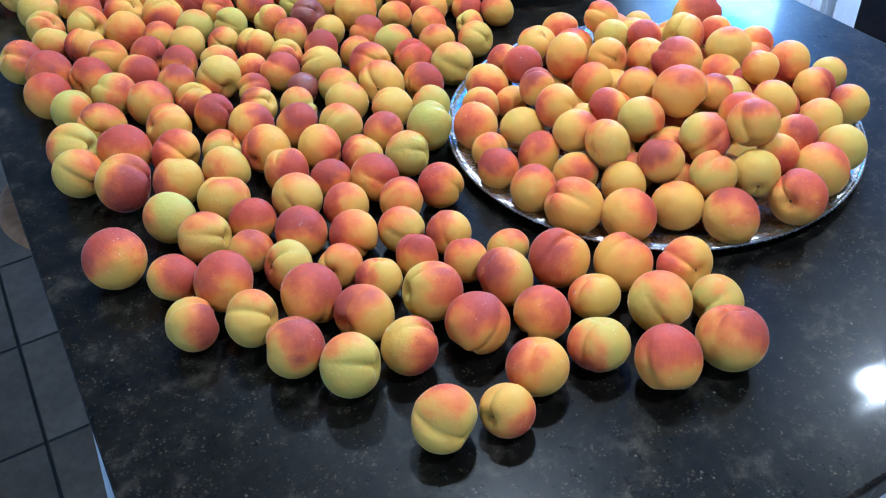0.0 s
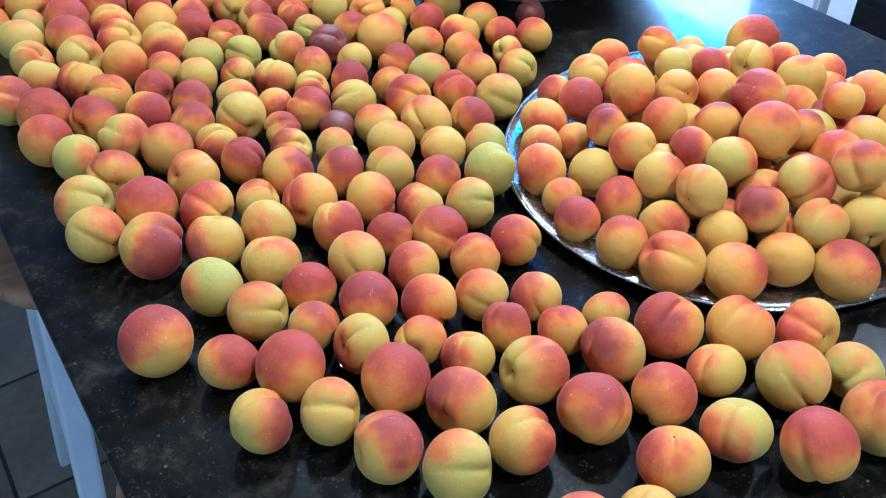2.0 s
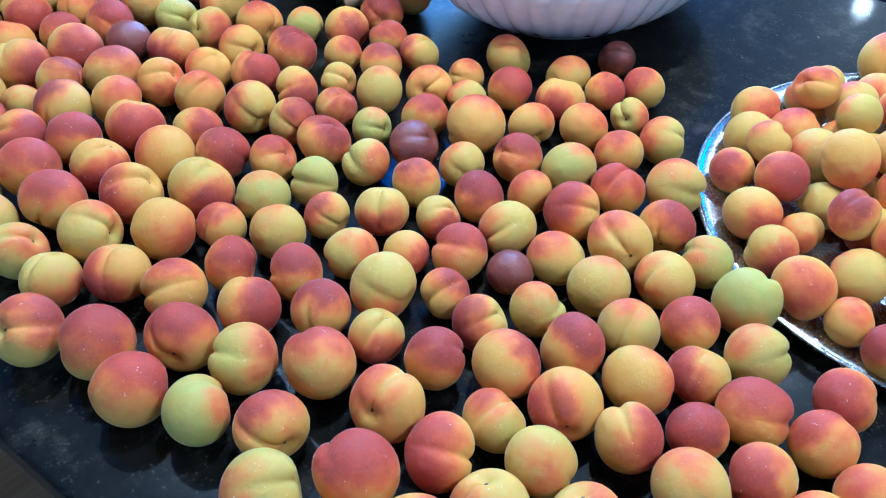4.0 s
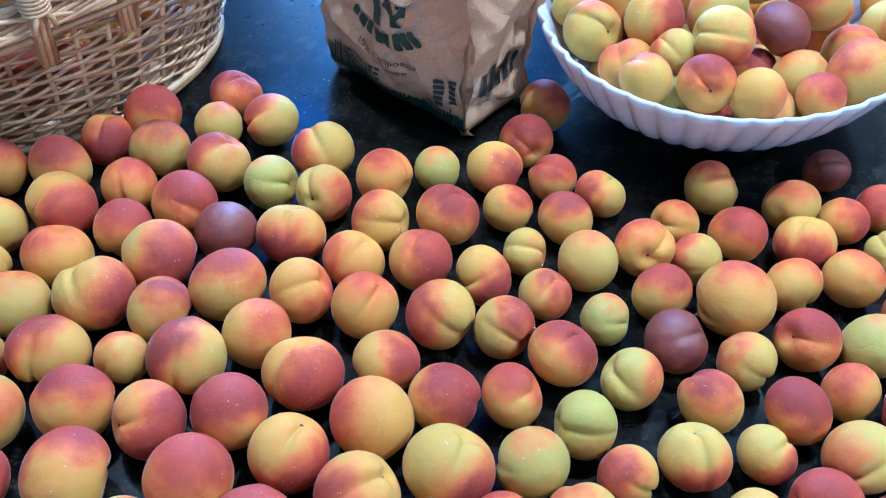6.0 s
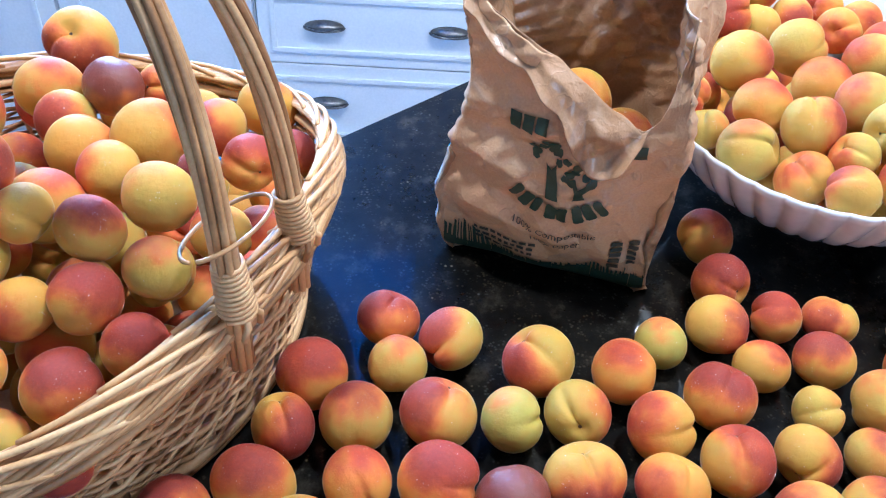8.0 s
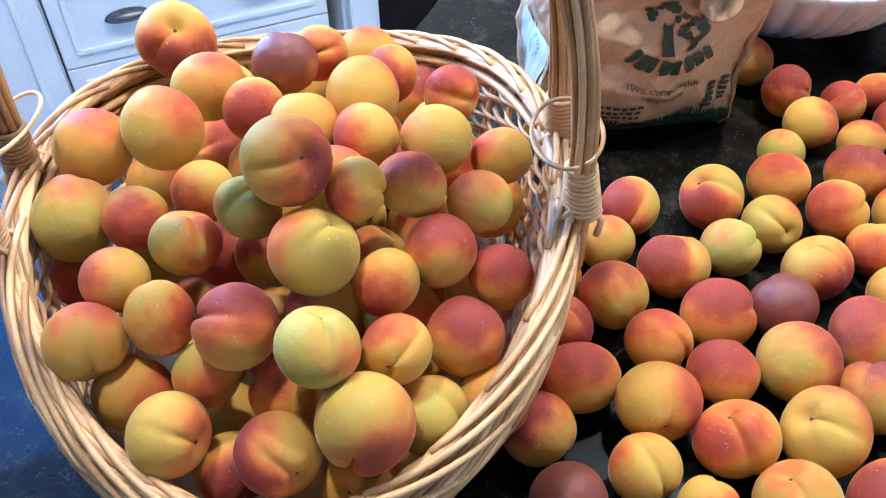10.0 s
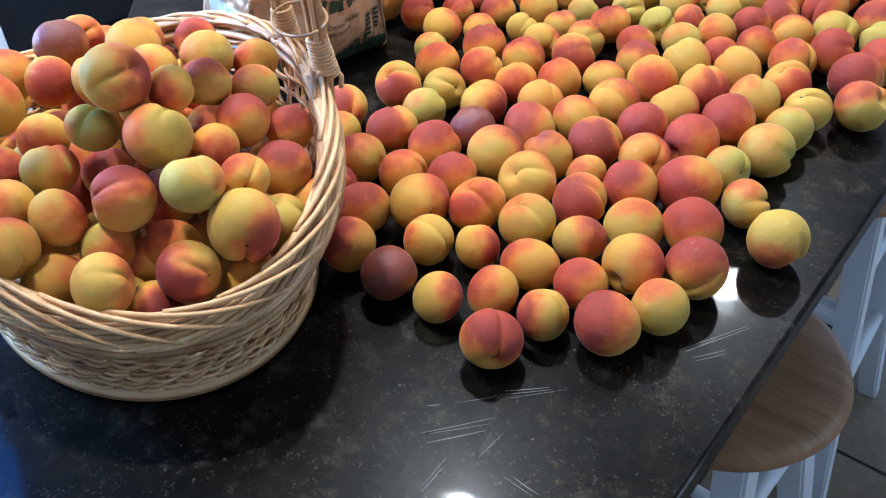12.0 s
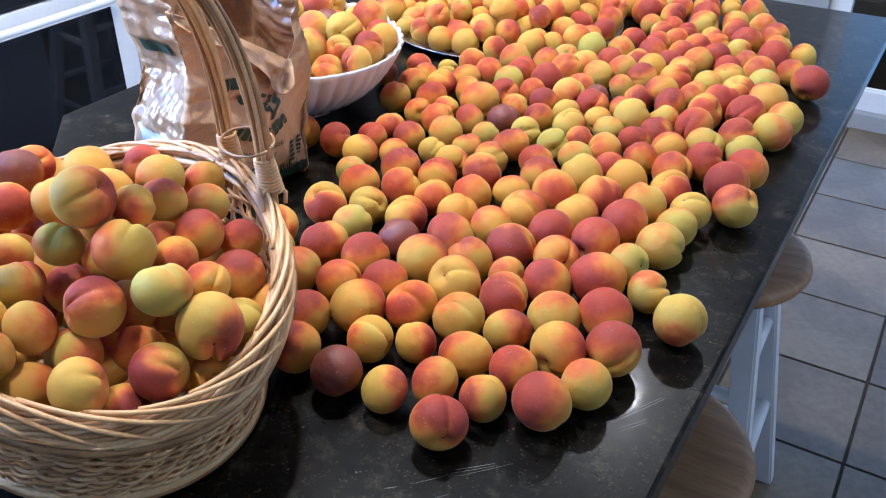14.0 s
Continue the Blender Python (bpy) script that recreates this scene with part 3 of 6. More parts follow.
v_, f_ = lathe([(0.0005, 0.026), (0.012, 0.024), (0.016, 0.018), (0.013, 0.011), (0.006, 0.008), (0.006, 0.0)], 20)
kn = pydata("knob", v_, f_, PEWTER, u.children[2], "dark pewter knob")
kn.matrix_basis = pose(-0.02, 0.461, 0.655, 0, -90, 0)
base_unit(-1.40, -0.104, "white painted cabinet with a plain framed door", [("door", -1.397, -0.107, 0.12, 0.86, [])])


def oven():
    ov = empty("range_oven", FRONT_X, 0, 0, label="white kitchen range with a black glass oven door", category="oven")
    y0, y1 = 0.52, 1.395
    part("body", block(0.0, 0.58, y0, y1 - 0.045, 0.0, 0.90, 0.004), WHITE_PAINT, ov)
    door = part("oven_door", block(-0.035, -0.002, y0 + 0.01, y1 - 0.055, 0.20, 0.805, 0.006), WHITE_PAINT, ov)
    part("door_glass", block(-0.0385, -0.0345, y0 + 0.075, y1 - 0.125, 0.215, 0.745, 0.002), OVEN_GLASS, door, "black glossy oven glass")
    v, fc = tube([(-0.037, y0 + 0.08, 0.772), (-0.07, y0 + 0.08, 0.774), (-0.075, y0 + 0.10, 0.774), (-0.075, y1 - 0.15, 0.774), (-0.07, y1 - 0.13, 0.774), (-0.037, y1 - 0.13, 0.772)], 0.010, 10)
    pydata("handle", v, fc, WHITE_PAINT, door, "white bar handle")
    part("storage_drawer", block(-0.03, -0.002, y0 + 0.01, y1 - 0.055, 0.02, 0.19, 0.005), WHITE_PAINT, ov)
    part("control_panel", block(-0.03, -0.002, y0 + 0.01, y1 - 0.055, 0.81, 0.895, 0.005), OVEN_GLASS, ov)
    part("cooktop", block(0.0, 0.57, y0 + 0.004, y1 - 0.05, 0.902, 0.912, 0.003), OVEN_GLASS, ov, "black glass cooktop")


oven()
for ya, yb in ((1.352, 3.59), (-1.44, 0.516)):
    w = part("wall_worktop", block(FRONT_X - 0.03, EAST_X - 0.002, ya, yb, 0.882, 0.915, 0.004), GRANITE)
    tagged(w, "black granite worktop on the white base cabinets", "worktop")


# ---- stools ----
def stool(x, y, rz):
    st = empty("bar_stool", x, y, 0, rz, "white painted bar stool with a round brown wooden seat", "stool", "stools under the worktop edge")
    h, r = 0.655, 0.160
    v, fc = lathe([(0.0005, h - 0.034), (r - 0.02, h - 0.034), (r - 0.006, h - 0.030), (r, h - 0.018), (r - 0.004, h - 0.007), (r - 0.016, h), (r * 0.6, h - 0.004), (0.0005, h - 0.006)], 56)
    pydata("seat", v, fc, SEAT_WOOD, st, "round dished brown wooden seat")
    top_r, foot_r = 0.110, 0.238
    def leg_at(k, z):
        a = radians(45 + 90 * k)
        rr = foot_r + (top_r - foot_r) * z / (h - 0.034)
        return np.array((rr * math.cos(a), rr * math.sin(a), z))
    for k in range(4):
        p, q = leg_at(k, 0.0), leg_at(k, h - 0.034)
        bm = bmesh.new()
        bmesh.ops.create_cube(bm, size=1.0)
        for vv in bm.verts:
            c = q if vv.co.z > 0 else p
            s = 0.042 if vv.co.z > 0 else 0.036
            vv.co = Vector((c[0] + vv.co.x * s, c[1] + vv.co.y * s, c[2]))
        bmesh.ops.bevel(bm, geom=list(bm.edges), offset=0.004, segments=2, affect="EDGES")
        part("leg", bm, STOOL_PAINT, st)
    for k, z in ((0, 0.17), (2, 0.17), (1, 0.25), (3, 0.25), (0, 0.42), (2, 0.42), (1, 0.47), (3, 0.47)):
        v, fc = tube([leg_at(k, z), leg_at((k + 1) % 4, z)], 0.0125, 12)
        pydata("rung", v, fc, STOOL_PAINT, st)


stool(0.150, 0.790, 2)
stool(0.112, 1.320, -3)
stool(1.215, 0.130, 8)


# ---- tray ----
def tray():
    cx, cy, r = 0.6635, 0.654, 0.258
    tr = empty("serving_tray", cx, cy, COUNTER_Z + 0.0002, label="large round silver metal serving tray with a rolled rim", category="tray")
    tr.scale = (0.89, 0.89, 0.74)
    prof = [(0.0005, 0.003), (0.10, 0.003), (0.195, 0.003), (0.212, 0.005), (0.224, 0.011), (0.234, 0.0185), (0.248, 0.0215), (r - 0.002, 0.0225), (r, 0.0205), (r - 0.002, 0.0185), (0.248, 0.0185),
            (0.236, 0.0155), (0.226, 0.008), (0.213, 0.0018), (0.195, 0.0002), (0.0005, 0.0002)]
    v, fc = lathe(prof, 96)
    pydata("dish", v, fc, STEEL, tr)
    v, fc = tube([(r * math.cos(a), r * math.sin(a), 0.0206) for a in np.linspace(0, 2 * math.pi, 96, endpoint=False)], 0.0028, 8, True)
    pydata("rim", v, fc, STEEL, tr, "bright rolled metal rim")


tray()


# ---- bowl ----
def bowl():
    cx, cy, a, b, ang = 0.8085, 1.1480, 0.219, 0.179, 163
    bw = empty("fluted_bowl", cx, cy, COUNTER_Z, ang, "large oval white ceramic bowl with fluted sides", "bowl")
    bw.scale = (1, 1, 0.875)
    flutes = 44
    # scale of the section, height, depth of the flutes
    outer = [(0.46, 0.0, 0), (0.50, 0.0, 0), (0.515, 0.004, 0), (0.52, 0.010, 0.003), (0.60, 0.016, 0.010), (0.70, 0.030, 0.016), (0.80, 0.050, 0.020), (0.88, 0.072, 0.022), (0.94, 0.094, 0.022), (0.985, 0.112, 0.022), (1.0, 0.120, 0.022)]
    inner = [(0.992, 0.1235, 0.022), (0.975, 0.1215, 0.020), (0.955, 0.112, 0.018), (0.91, 0.094, 0.016), (0.85, 0.073, 0.013), (0.77, 0.052, 0.010), (0.67, 0.033, 0.006), (0.55, 0.020, 0.002), (0.40, 0.013, 0), (0.20, 0.011, 0), (0.002, 0.0105, 0)]
    rows, sides = outer + inner, flutes * 10
    verts, faces = [], []
    for s, z, d in rows:
        for j in range(sides):
            t = 2 * math.pi * j / sides
            fl = 1 + d * 1.3 * (abs(math.cos(flutes * t / 2)) - 0.64)
            verts.append((a * s * fl * math.cos(t), b * s * fl * math.sin(t), z + d * 0.16 * (abs(math.cos(flutes * t / 2)) - 0.6) * (1 if z > 0.1 else 0)))
    for k in range(len(rows) - 1):
        for j in range(sides):
            q = (j + 1) % sides
            faces.append((k * sides + j, k * sides + q, (k + 1) * sides + q, (k + 1) * sides + j))
    faces.append(tuple(range(sides))[::-1])
    pydata("bowl_body", verts, faces, CERAMIC, bw)


bowl()


# ---- basket ----
def basket():
    bcx, bcy = 0.519, 1.775
    bk = empty("wicker_basket", bcx, bcy, COUNTER_Z + 0.0005, 161.8, "pale wicker basket with an arched rod handle, heaped with peaches", "basket")
    bk.scale = (0.885, 0.885, 0.885)
    A0, B0, A1, B1 = 0.214, 0.157, 0.258, 0.194
    HX, HS = 0.0255, 0.042      # the handle springs off the middle; half the gap between its two bundles
    def rim_z(t):
        return 0.122 + 0.058 * math.sin(t) ** 2
    def wall(t, k):
        """A point of the basket wall: angle t, k from the foot (0) to the rim (1)."""
        e = k ** 1.15
        return np.array(((A0 + (A1 - A0) * e) * math.cos(t), (B0 + (B1 - B0) * e) * math.sin(t), 0.006 + (rim_z(t) - 0.006) * k))
    stakes = 46
    rg = random.Random(11)
    for s in range(stakes):
        t = 2 * math.pi * (s + 0.5) / stakes
        v, fc = tube([wall(t, k) for k in np.linspace(0, 1.0, 9)], 0.0028, 6)
        pydata("stake", v, fc, WICKER, bk)
    rows = 31
    n = stakes * 6
    for r_ in range(rows):
        k = (r_ + 0.6) / rows
        pts = []
        ph = rg.uniform(-0.1, 0.1)
        for j in range(n):
            t = 2 * math.pi * j / n
            p = wall(t, min(k, 0.985))
            out = np.array((math.cos(t) / A1, math.sin(t) / B1, 0.0))
            out /= np.linalg.norm(out)
            w = math.sin(stakes * t / 2 + 2.2 * r_ + ph + 0.5 * math.sin(2 * t + r_)) * 0.0042
            pts.append(p + out * w + np.array((0, 0, 0.0012 * math.sin(3 * t + r_) + 0.0008 * math.sin(11 * t + 2.1 * r_))))
        v, fc = tube(pts, 0.0021 + rg.uniform(-0.0004, 0.0003), 6, True)
        pydata("weaver", v, fc, WICKER, bk)
    # foot ring and floor of the basket
    for k, rr in ((0.0, 0.0055), (0.03, 0.005)):
        pts = [wall(t, k) + np.array((0.003 * math.cos(t), 0.003 * math.sin(t), 0.001)) for t in np.linspace(0, 2 * math.pi, 120, endpoint=False)]
        v, fc = tube(pts, rr, 8, True)
        pydata("foot_ring", v, fc, WICKER, bk)
    v, fc = lathe([(1.0, 0.004), (1.0, 0.010), (0.5, 0.011), (0.001, 0.011)], 64, lambda a, k: (A0, B0))
    pydata("basket_floor", v, fc, WICKER, bk)
    # rim: a wide plait of many short rods laid slantwise over one another
    rods = 54
    for i in range(rods):
        t0 = 2 * math.pi * i / rods
        pts, rad = [], []
        span = 2 * math.pi / rods * 10.5
        for s in np.linspace(0, 1, 19):
            t = t0 + span * s
            across = 0.5 - 0.5 * math.cos(math.pi * s)      # from the outside below over the crest to the inside
            q = wall(t, 1.0)
            out = np.array((math.cos(t) / A1, math.sin(t) / B1, 0.0))
            out /= np.linalg.norm(out)
            o = 0.0095 - 0.020 * across
            z = -0.014 + 0.022 * math.sin(math.pi * min(1.0, 0.62 * across + 0.02)) + rg.uniform(-0.0005, 0.0005)
            pts.append(q + out * (o + rg.uniform(-0.0006, 0.0006)) + np.array((0, 0, z)))
            rad.append(0.0028 * (1 - 0.4 * abs(2 * s - 1) ** 5))
        v, fc = tube(pts, rad, 7)
        pydata("rim_rod", v, fc, WICKER, bk)
        if i % 2:
            continue
        pts = []
        for s in np.linspace(0, 1, 15):
            t = t0 + span * 0.62 * (1 - s)
            q = wall(t, 1.0)
            out = np.array((math.cos(t) / A1, math.sin(t) / B1, 0.0))
            out /= np.linalg.norm(out)
            lift = 0.0035 * math.sin(math.pi * s)
            pts.append(q + out * (0.0085 - 0.018 * s + lift) + np.array((0, 0, -0.010 + 0.021 * math.sin(math.pi * 0.62 * s) + lift)))
        v, fc = tube(pts, 0.0024, 7)
        pydata("rim_rod", v, fc, WICKER, bk)
    for o, z, rr in ((0.006, -0.020, 0.0042), (0.006, -0.010, 0.004), (-0.002, 0.000, 0.004), (-0.008, -0.008, 0.0038)):
        pts = []
        for t in np.linspace(0, 2 * math.pi, 140, endpoint=False):
            out = np.array((math.cos(t) / A1, math.sin(t) / B1, 0.0))
            out /= np.linalg.norm(out)
            pts.append(wall(t, 1.0) + out * (o + 0.001 * math.sin(9 * t)) + np.array((0, 0, z)))
        v, fc = tube(pts, rr, 7, True)
        pydata("rim_core", v, fc, WICKER, bk)
    # handle: two bundles of rods that meet at the crown of the arch
    handle = part("handle", bmesh.new(), WICKER, bk, "arched handle of bundled willow rods")
    foot_y = B1 * 1.0
    rise = 0.315
    for side in (-1, 1):
        for r_ in range(9):
            ra = 2 * math.pi * r_ / 8
            pts = []
            for s in np.linspace(0, 1, 61):
                q = s * math.pi
                c = math.cos(q)
                y = foot_y * c * (1.0 + 0.10 * math.sin(q))
                z0 = rim_z(math.pi / 2) - 0.05 + (rise + 0.05) * math.sin(q) ** 0.72
                x = HX + side * (HS - 0.008) * (abs(c) ** 2.4) + side * 0.008
                tw = ra + 5.0 * (s - 0.5) * side
                rr = 0.0068 if r_ < 8 else 0.0
                rad_dir = np.array((0.0, c, math.sin(q)))
                pts.append(np.array((x, y, z0)) + rr * (math.cos(tw) * np.array((1.0, 0, 0)) + math.sin(tw) * rad_dir))
            v, fc = tube(pts, 0.0027 if r_ < 8 else 0.0048, 7)
            pydata("rod", v, fc, WICKER, handle)
        for end in (0, 1):
            sgn = 1 if end == 0 else -1
            x0 = HX + side * HS
            pts = []
            for s in np.linspace(0, 1, 150):
                q = 2 * math.pi * 10.5 * s
                zz = rim_z(math.pi / 2) + 0.004 + 0.038 * s
                taper = 0.0122 - 0.0026 * s
                pts.append((x0 + taper * math.cos(q) - side * 0.003 * s, sgn * (foot_y + 0.004 - 0.004 * s) + taper * math.sin(q), zz))
            v, fc = tube(pts, 0.0019, 6)
            pydata("binding", v, fc, WICKER, handle, "wrapped cane binding")
            # the crossed tie below the binding
            z1 = rim_z(math.pi / 2)
            for dx in (-1, 1):
                pts = [(x0 - dx * 0.010, sgn * (foot_y - 0.014), z1 + 0.004), (x0 - dx * 0.008, sgn * (foot_y - 0.004), z1 + 0.012), (x0, sgn * (foot_y + 0.010), z1 + 0.010),
                       (x0 + dx * 0.008, sgn * (foot_y + 0.016), z1 - 0.001), (x0 + dx * 0.010, sgn * (foot_y + 0.013), z1 - 0.012)]
                v, fc = tube(pts, 0.0026, 6)
                pydata("tie", v, fc, WICKER, handle)
    for sgn, x0 in ((1, HX + 0.034), (-1, HX - 0.034)):
        z1 = rim_z(math.pi / 2) + 0.056
        pts = [(x0 + 0.042 * math.cos(q) - 0.012 * sgn, sgn * (foot_y - 0.008) + 0.022 * math.sin(q), z1 + 0.008 * math.sin(q + 0.6)) for q in np.linspace(0.2, 2 * math.pi, 40)]
        v, fc = tube(pts, 0.0016, 6)
        pydata("cane_loop", v, fc, WICKER, handle, "loose loop of thin cane")


basket()


# ---- paper bag ----
BAG_U = Vector((0.274, 0.962, 0.0)).normalized()     # along the printed front
BAG_N = Vector((-0.962, 0.274, 0.0)).normalized()    # out of the printed front
fr = random.Random(12)
BAG_W, BAG_D, BAG_H = 0.184, 0.100, 0.262
BAG_C = Vector((0.629, 1.427, COUNTER_Z)) - BAG_N * (BAG_D / 2)


def bag_top(s):
    """Height of the mouth round the bag; s: 0..1 along front, side, back, side."""
    f = s / 0.31
    if f < 1.0:
        return BAG_H - 0.090 * (math.sin(f / 0.20 * math.pi / 2) ** 0.8 if f < 0.20 else ((1 - f) / 0.80) ** 1.1)
    return BAG_H + 0.006 * math.sin(s * 31)


FOLDS = [(Vector((fr.gauss(0, 1), fr.gauss(0, 1), fr.gauss(0, 1))).normalized(), fr.uniform(9, 26) * (1 if k < 5 else 2.8), fr.uniform(0, 1)) for k in range(10)]


def creases(p3):
    """Relief of crumpled paper: flat facets between sharp folds, fading in and out over the sheet."""
    total = 0.0
    warp = Vector((noise.noise(p3 * 14), noise.noise(p3 * 14 + Vector((9, 2, 5))), noise.noise(p3 * 14 + Vector((4, 7, 1))))) * 0.010
    for k, (d, freq, phase) in enumerate(FOLDS):
        q = (d.dot(p3 + warp) * freq + phase) % 1.0
        here = max(0.0, 0.35 + 1.5 * noise.noise(p3 * 11 + Vector((k * 5.1, k * 2.3, 0))))
        total += (abs(q - 0.5) - 0.25) * here / freq
    return total * 0.35


def bag_sides(z):
    """Half widths of the bag at a height, towards either gusset."""
    hs = (0.0, 0.03, 0.07, 0.11, 0.165, 0.21, 0.27)
    return float(np.interp(z, hs, (0.092, 0.088, 0.092, 0.095, 0.095, 0.088, 0.080))), float(np.interp(z, hs, (0.092, 0.097, 0.099, 0.091, 0.070, 0.076, 0.088)))


def bag_point(s, v, lift=0.0, crumple=1.0):
    """A point of the crumpled bag wall: s round it from the front's near corner, v from the foot to the mouth."""
    per = [(0.31, (1, 0)), (0.50, (0, 1)), (0.81, (-1, 0)), (1.0, (0, -1))]
    z = v * bag_top(s)
    zz = z / BAG_H
    grow_d = 1.0 + 0.16 * math.sin(math.pi * min(1, zz)) + 0.18 * zz * zz
    (wr, wl), d = bag_sides(z), BAG_D * grow_d / 2
    c = s % 1.0
    if c < 0.31:
        f = c / 0.31
        x, y, n = -wr + (wl + wr) * f, d, Vector((0, 1))
        y += 0.016 * math.sin(math.pi * f) * math.sin(math.pi * min(1, zz * 1.2))
    elif c < 0.50:
        f = (c - 0.31) / 0.19
        x, y, n = wl, d - 2 * d * f, Vector((1, 0))
        x -= 0.022 * math.sin(math.pi * f) * zz
    elif c < 0.81:
        f = (c - 0.50) / 0.31
        x, y, n = wl - (wl + wr) * f, -d, Vector((0, -1))
        y -= 0.012 * math.sin(math.pi * f)
    else:
        f = (c - 0.81) / 0.19
        x, y, n = -wr, -d + 2 * d * f, Vector((-1, 0))
        x += 0.022 * math.sin(math.pi * f) * zz
    edge = 0.15 + 0.85 * min(1, z / 0.03)
    tuck = 0.010 * max(0.0, 1 - z / 0.016) ** 2         # the foot rolls under
    x, y = x - n.x * tuck, y - n.y * tuck
    p3 = Vector((x, y, z))
    cr = creases(p3) * edge * (0.8 + 0.5 * zz) * crumple + noise.noise(p3 * 9) * 0.006 * edge * crumple
    x, y = x - n.x * (cr - lift), y - n.y * (cr - lift)
    return BAG_C + BAG_U * x + BAG_N * y + Vector((0, 0, z + 0.0015))


BAG_NS, BAG_NV = 260, 120
BAG_GRID = [[bag_point(i / BAG_NS, j / BAG_NV) for i in range(BAG_NS)] for j in range(BAG_NV + 1)]


def on_bag(s, v):
    """A point on the faceted bag wall and its outward normal."""
    fi, fj = (s % 1.0) * BAG_NS, min(max(v, 0.0), 0.9999) * BAG_NV
    i, j = int(fi), int(fj)
    a, b = fi - i, fj - j
    p00, p10 = BAG_GRID[j][i % BAG_NS], BAG_GRID[j][(i + 1) % BAG_NS]
    p01, p11 = BAG_GRID[j + 1][i % BAG_NS], BAG_GRID[j + 1][(i + 1) % BAG_NS]
    nrm = (p10 - p00).cross(p01 - p00)
    if nrm.dot(p00 - (BAG_C + Vector((0, 0, p00.z - COUNTER_Z)))) < 0:
        nrm.negate()
    return p00 * (1 - a) * (1 - b) + p10 * a * (1 - b) + p01 * (1 - a) * b + p11 * a * b, nrm.normalized()


def paper_bag():
    bag = empty("paper_bag", BAG_C.x, BAG_C.y, COUNTER_Z, label="crumpled open brown paper bag with dark green printing", category="paper bag")
    inv = bag.matrix_basis.inverted()
    ns, nv = BAG_NS, BAG_NV
    verts = [inv @ q for row in BAG_GRID for q in row]
    faces = [(j * ns + i, (j + 1) * ns + i, (j + 1) * ns + (i + 1) % ns, j * ns + (i + 1) % ns) for j in range(nv) for i in range(ns)]
    body = pydata("bag_wall", verts, faces, KRAFT, bag)
    body.data.materials.append(KRAFT_SHINE_SHADED)
    for f in body.data.polygons:            # the gussets show their shiny coating, its brown darkened as shade
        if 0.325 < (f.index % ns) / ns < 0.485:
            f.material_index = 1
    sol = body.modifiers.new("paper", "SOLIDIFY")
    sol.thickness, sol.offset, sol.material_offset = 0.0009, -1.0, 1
    foot = [inv @ bag_point(i / ns, 0.004) for i in range(ns)] + [Vector((0, 0, 0.002))]
    pydata("bag_bottom", foot, [(i, (i + 1) % ns, ns) for i in range(ns)], KRAFT, bag)
    # the front lip, folded outward over itself
    vs, fs = [], []
    nu, nw = 110, 24
    for i in range(nu + 1):
        f = 0.17 + 0.80 * i / nu
        hang = 0.011 + 0.031 * math.exp(-((f - 0.27) / 0.2) ** 2) + 0.014 * min(1, max(0, f * 3 - 0.6)) * min(1, (1.02 - f) * 6) + 0.004 * noise.noise(Vector((f * 9, 0, 0)))
        lean = 0.45 * math.exp(-((f - 0.24) / 0.30) ** 2)
        for j in range(nw + 1):
            k = j / nw
            s = 0.31 * f + lean * hang * k * 0.31 / BAG_W
            drop = bag_top(0.31 * f) - 0.85 * hang * k
            fold = creases(Vector((f * 0.19, k * hang, 0.3))) * 1.5 * min(1, k * 3)
            vs.append(inv @ bag_point(s, min(1.0, drop / bag_top(s)), 0.0015 + 0.005 * min(1, k * 3) + 0.017 * k * k + fold, 0.5 - 0.3 * k))
    for i in range(nu):
        for j in range(nw):
            a = i * (nw + 1) + j
            fs.append((a, a + 1, a + nw + 2, a + nw + 1))
    flap = pydata("folded_lip", vs, fs, KRAFT_SHINE_SHADED, bag, "shiny coated paper folded outward")
    m = flap.modifiers.new("paper", "SOLIDIFY")
    m.thickness = 0.0007
    return bag, inv


BAG, BAG_INV = paper_bag()


def print_patch(name, shape, material, step=0.003, face="front"):
    """Lays a flat outline (metres along the face and up it) on the crumpled paper as a thin printed skin."""
    bm = bmesh.new()
    for poly in shape:
        vs = [bm.verts.new((x, y, 0)) for x, y in poly]
        bm.faces.new(vs)
    xs, ys = [v.co.x for v in bm.verts], [v.co.y for v in bm.verts]
    for axis, lo, hi in ((0, min(xs), max(xs)), (1, min(ys), max(ys))):
        c = math.floor(lo / step) * step
        while c < hi:
            nrm = Vector((1, 0, 0)) if axis == 0 else Vector((0, 1, 0))
            bmesh.ops.bisect_plane(bm, geom=list(bm.verts) + list(bm.edges) + list(bm.faces), plane_co=nrm * c, plane_no=nrm)
            c += step
    lo_s, span, width = {"front": (0.0, 0.31, BAG_W), "side": (0.31, 0.19, BAG_D), "far_side": (0.81, 0.19, BAG_D)}[face]
    for v in bm.verts:
        z = max(0.001, v.co.y)
        if face == "front":
            wr, wl = bag_sides(z)
            s = span * min(max((v.co.x + wr) / (wl + wr), 0.002), 0.998)
        else:
            s = lo_s + span * (0.5 + v.co.x / (width * 1.08))
        place, nrm = on_bag(s, z / bag_top(s))
        v.co = BAG_INV @ (place + nrm * 0.0017)
    return part(name, bm, material, BAG, smooth=True)


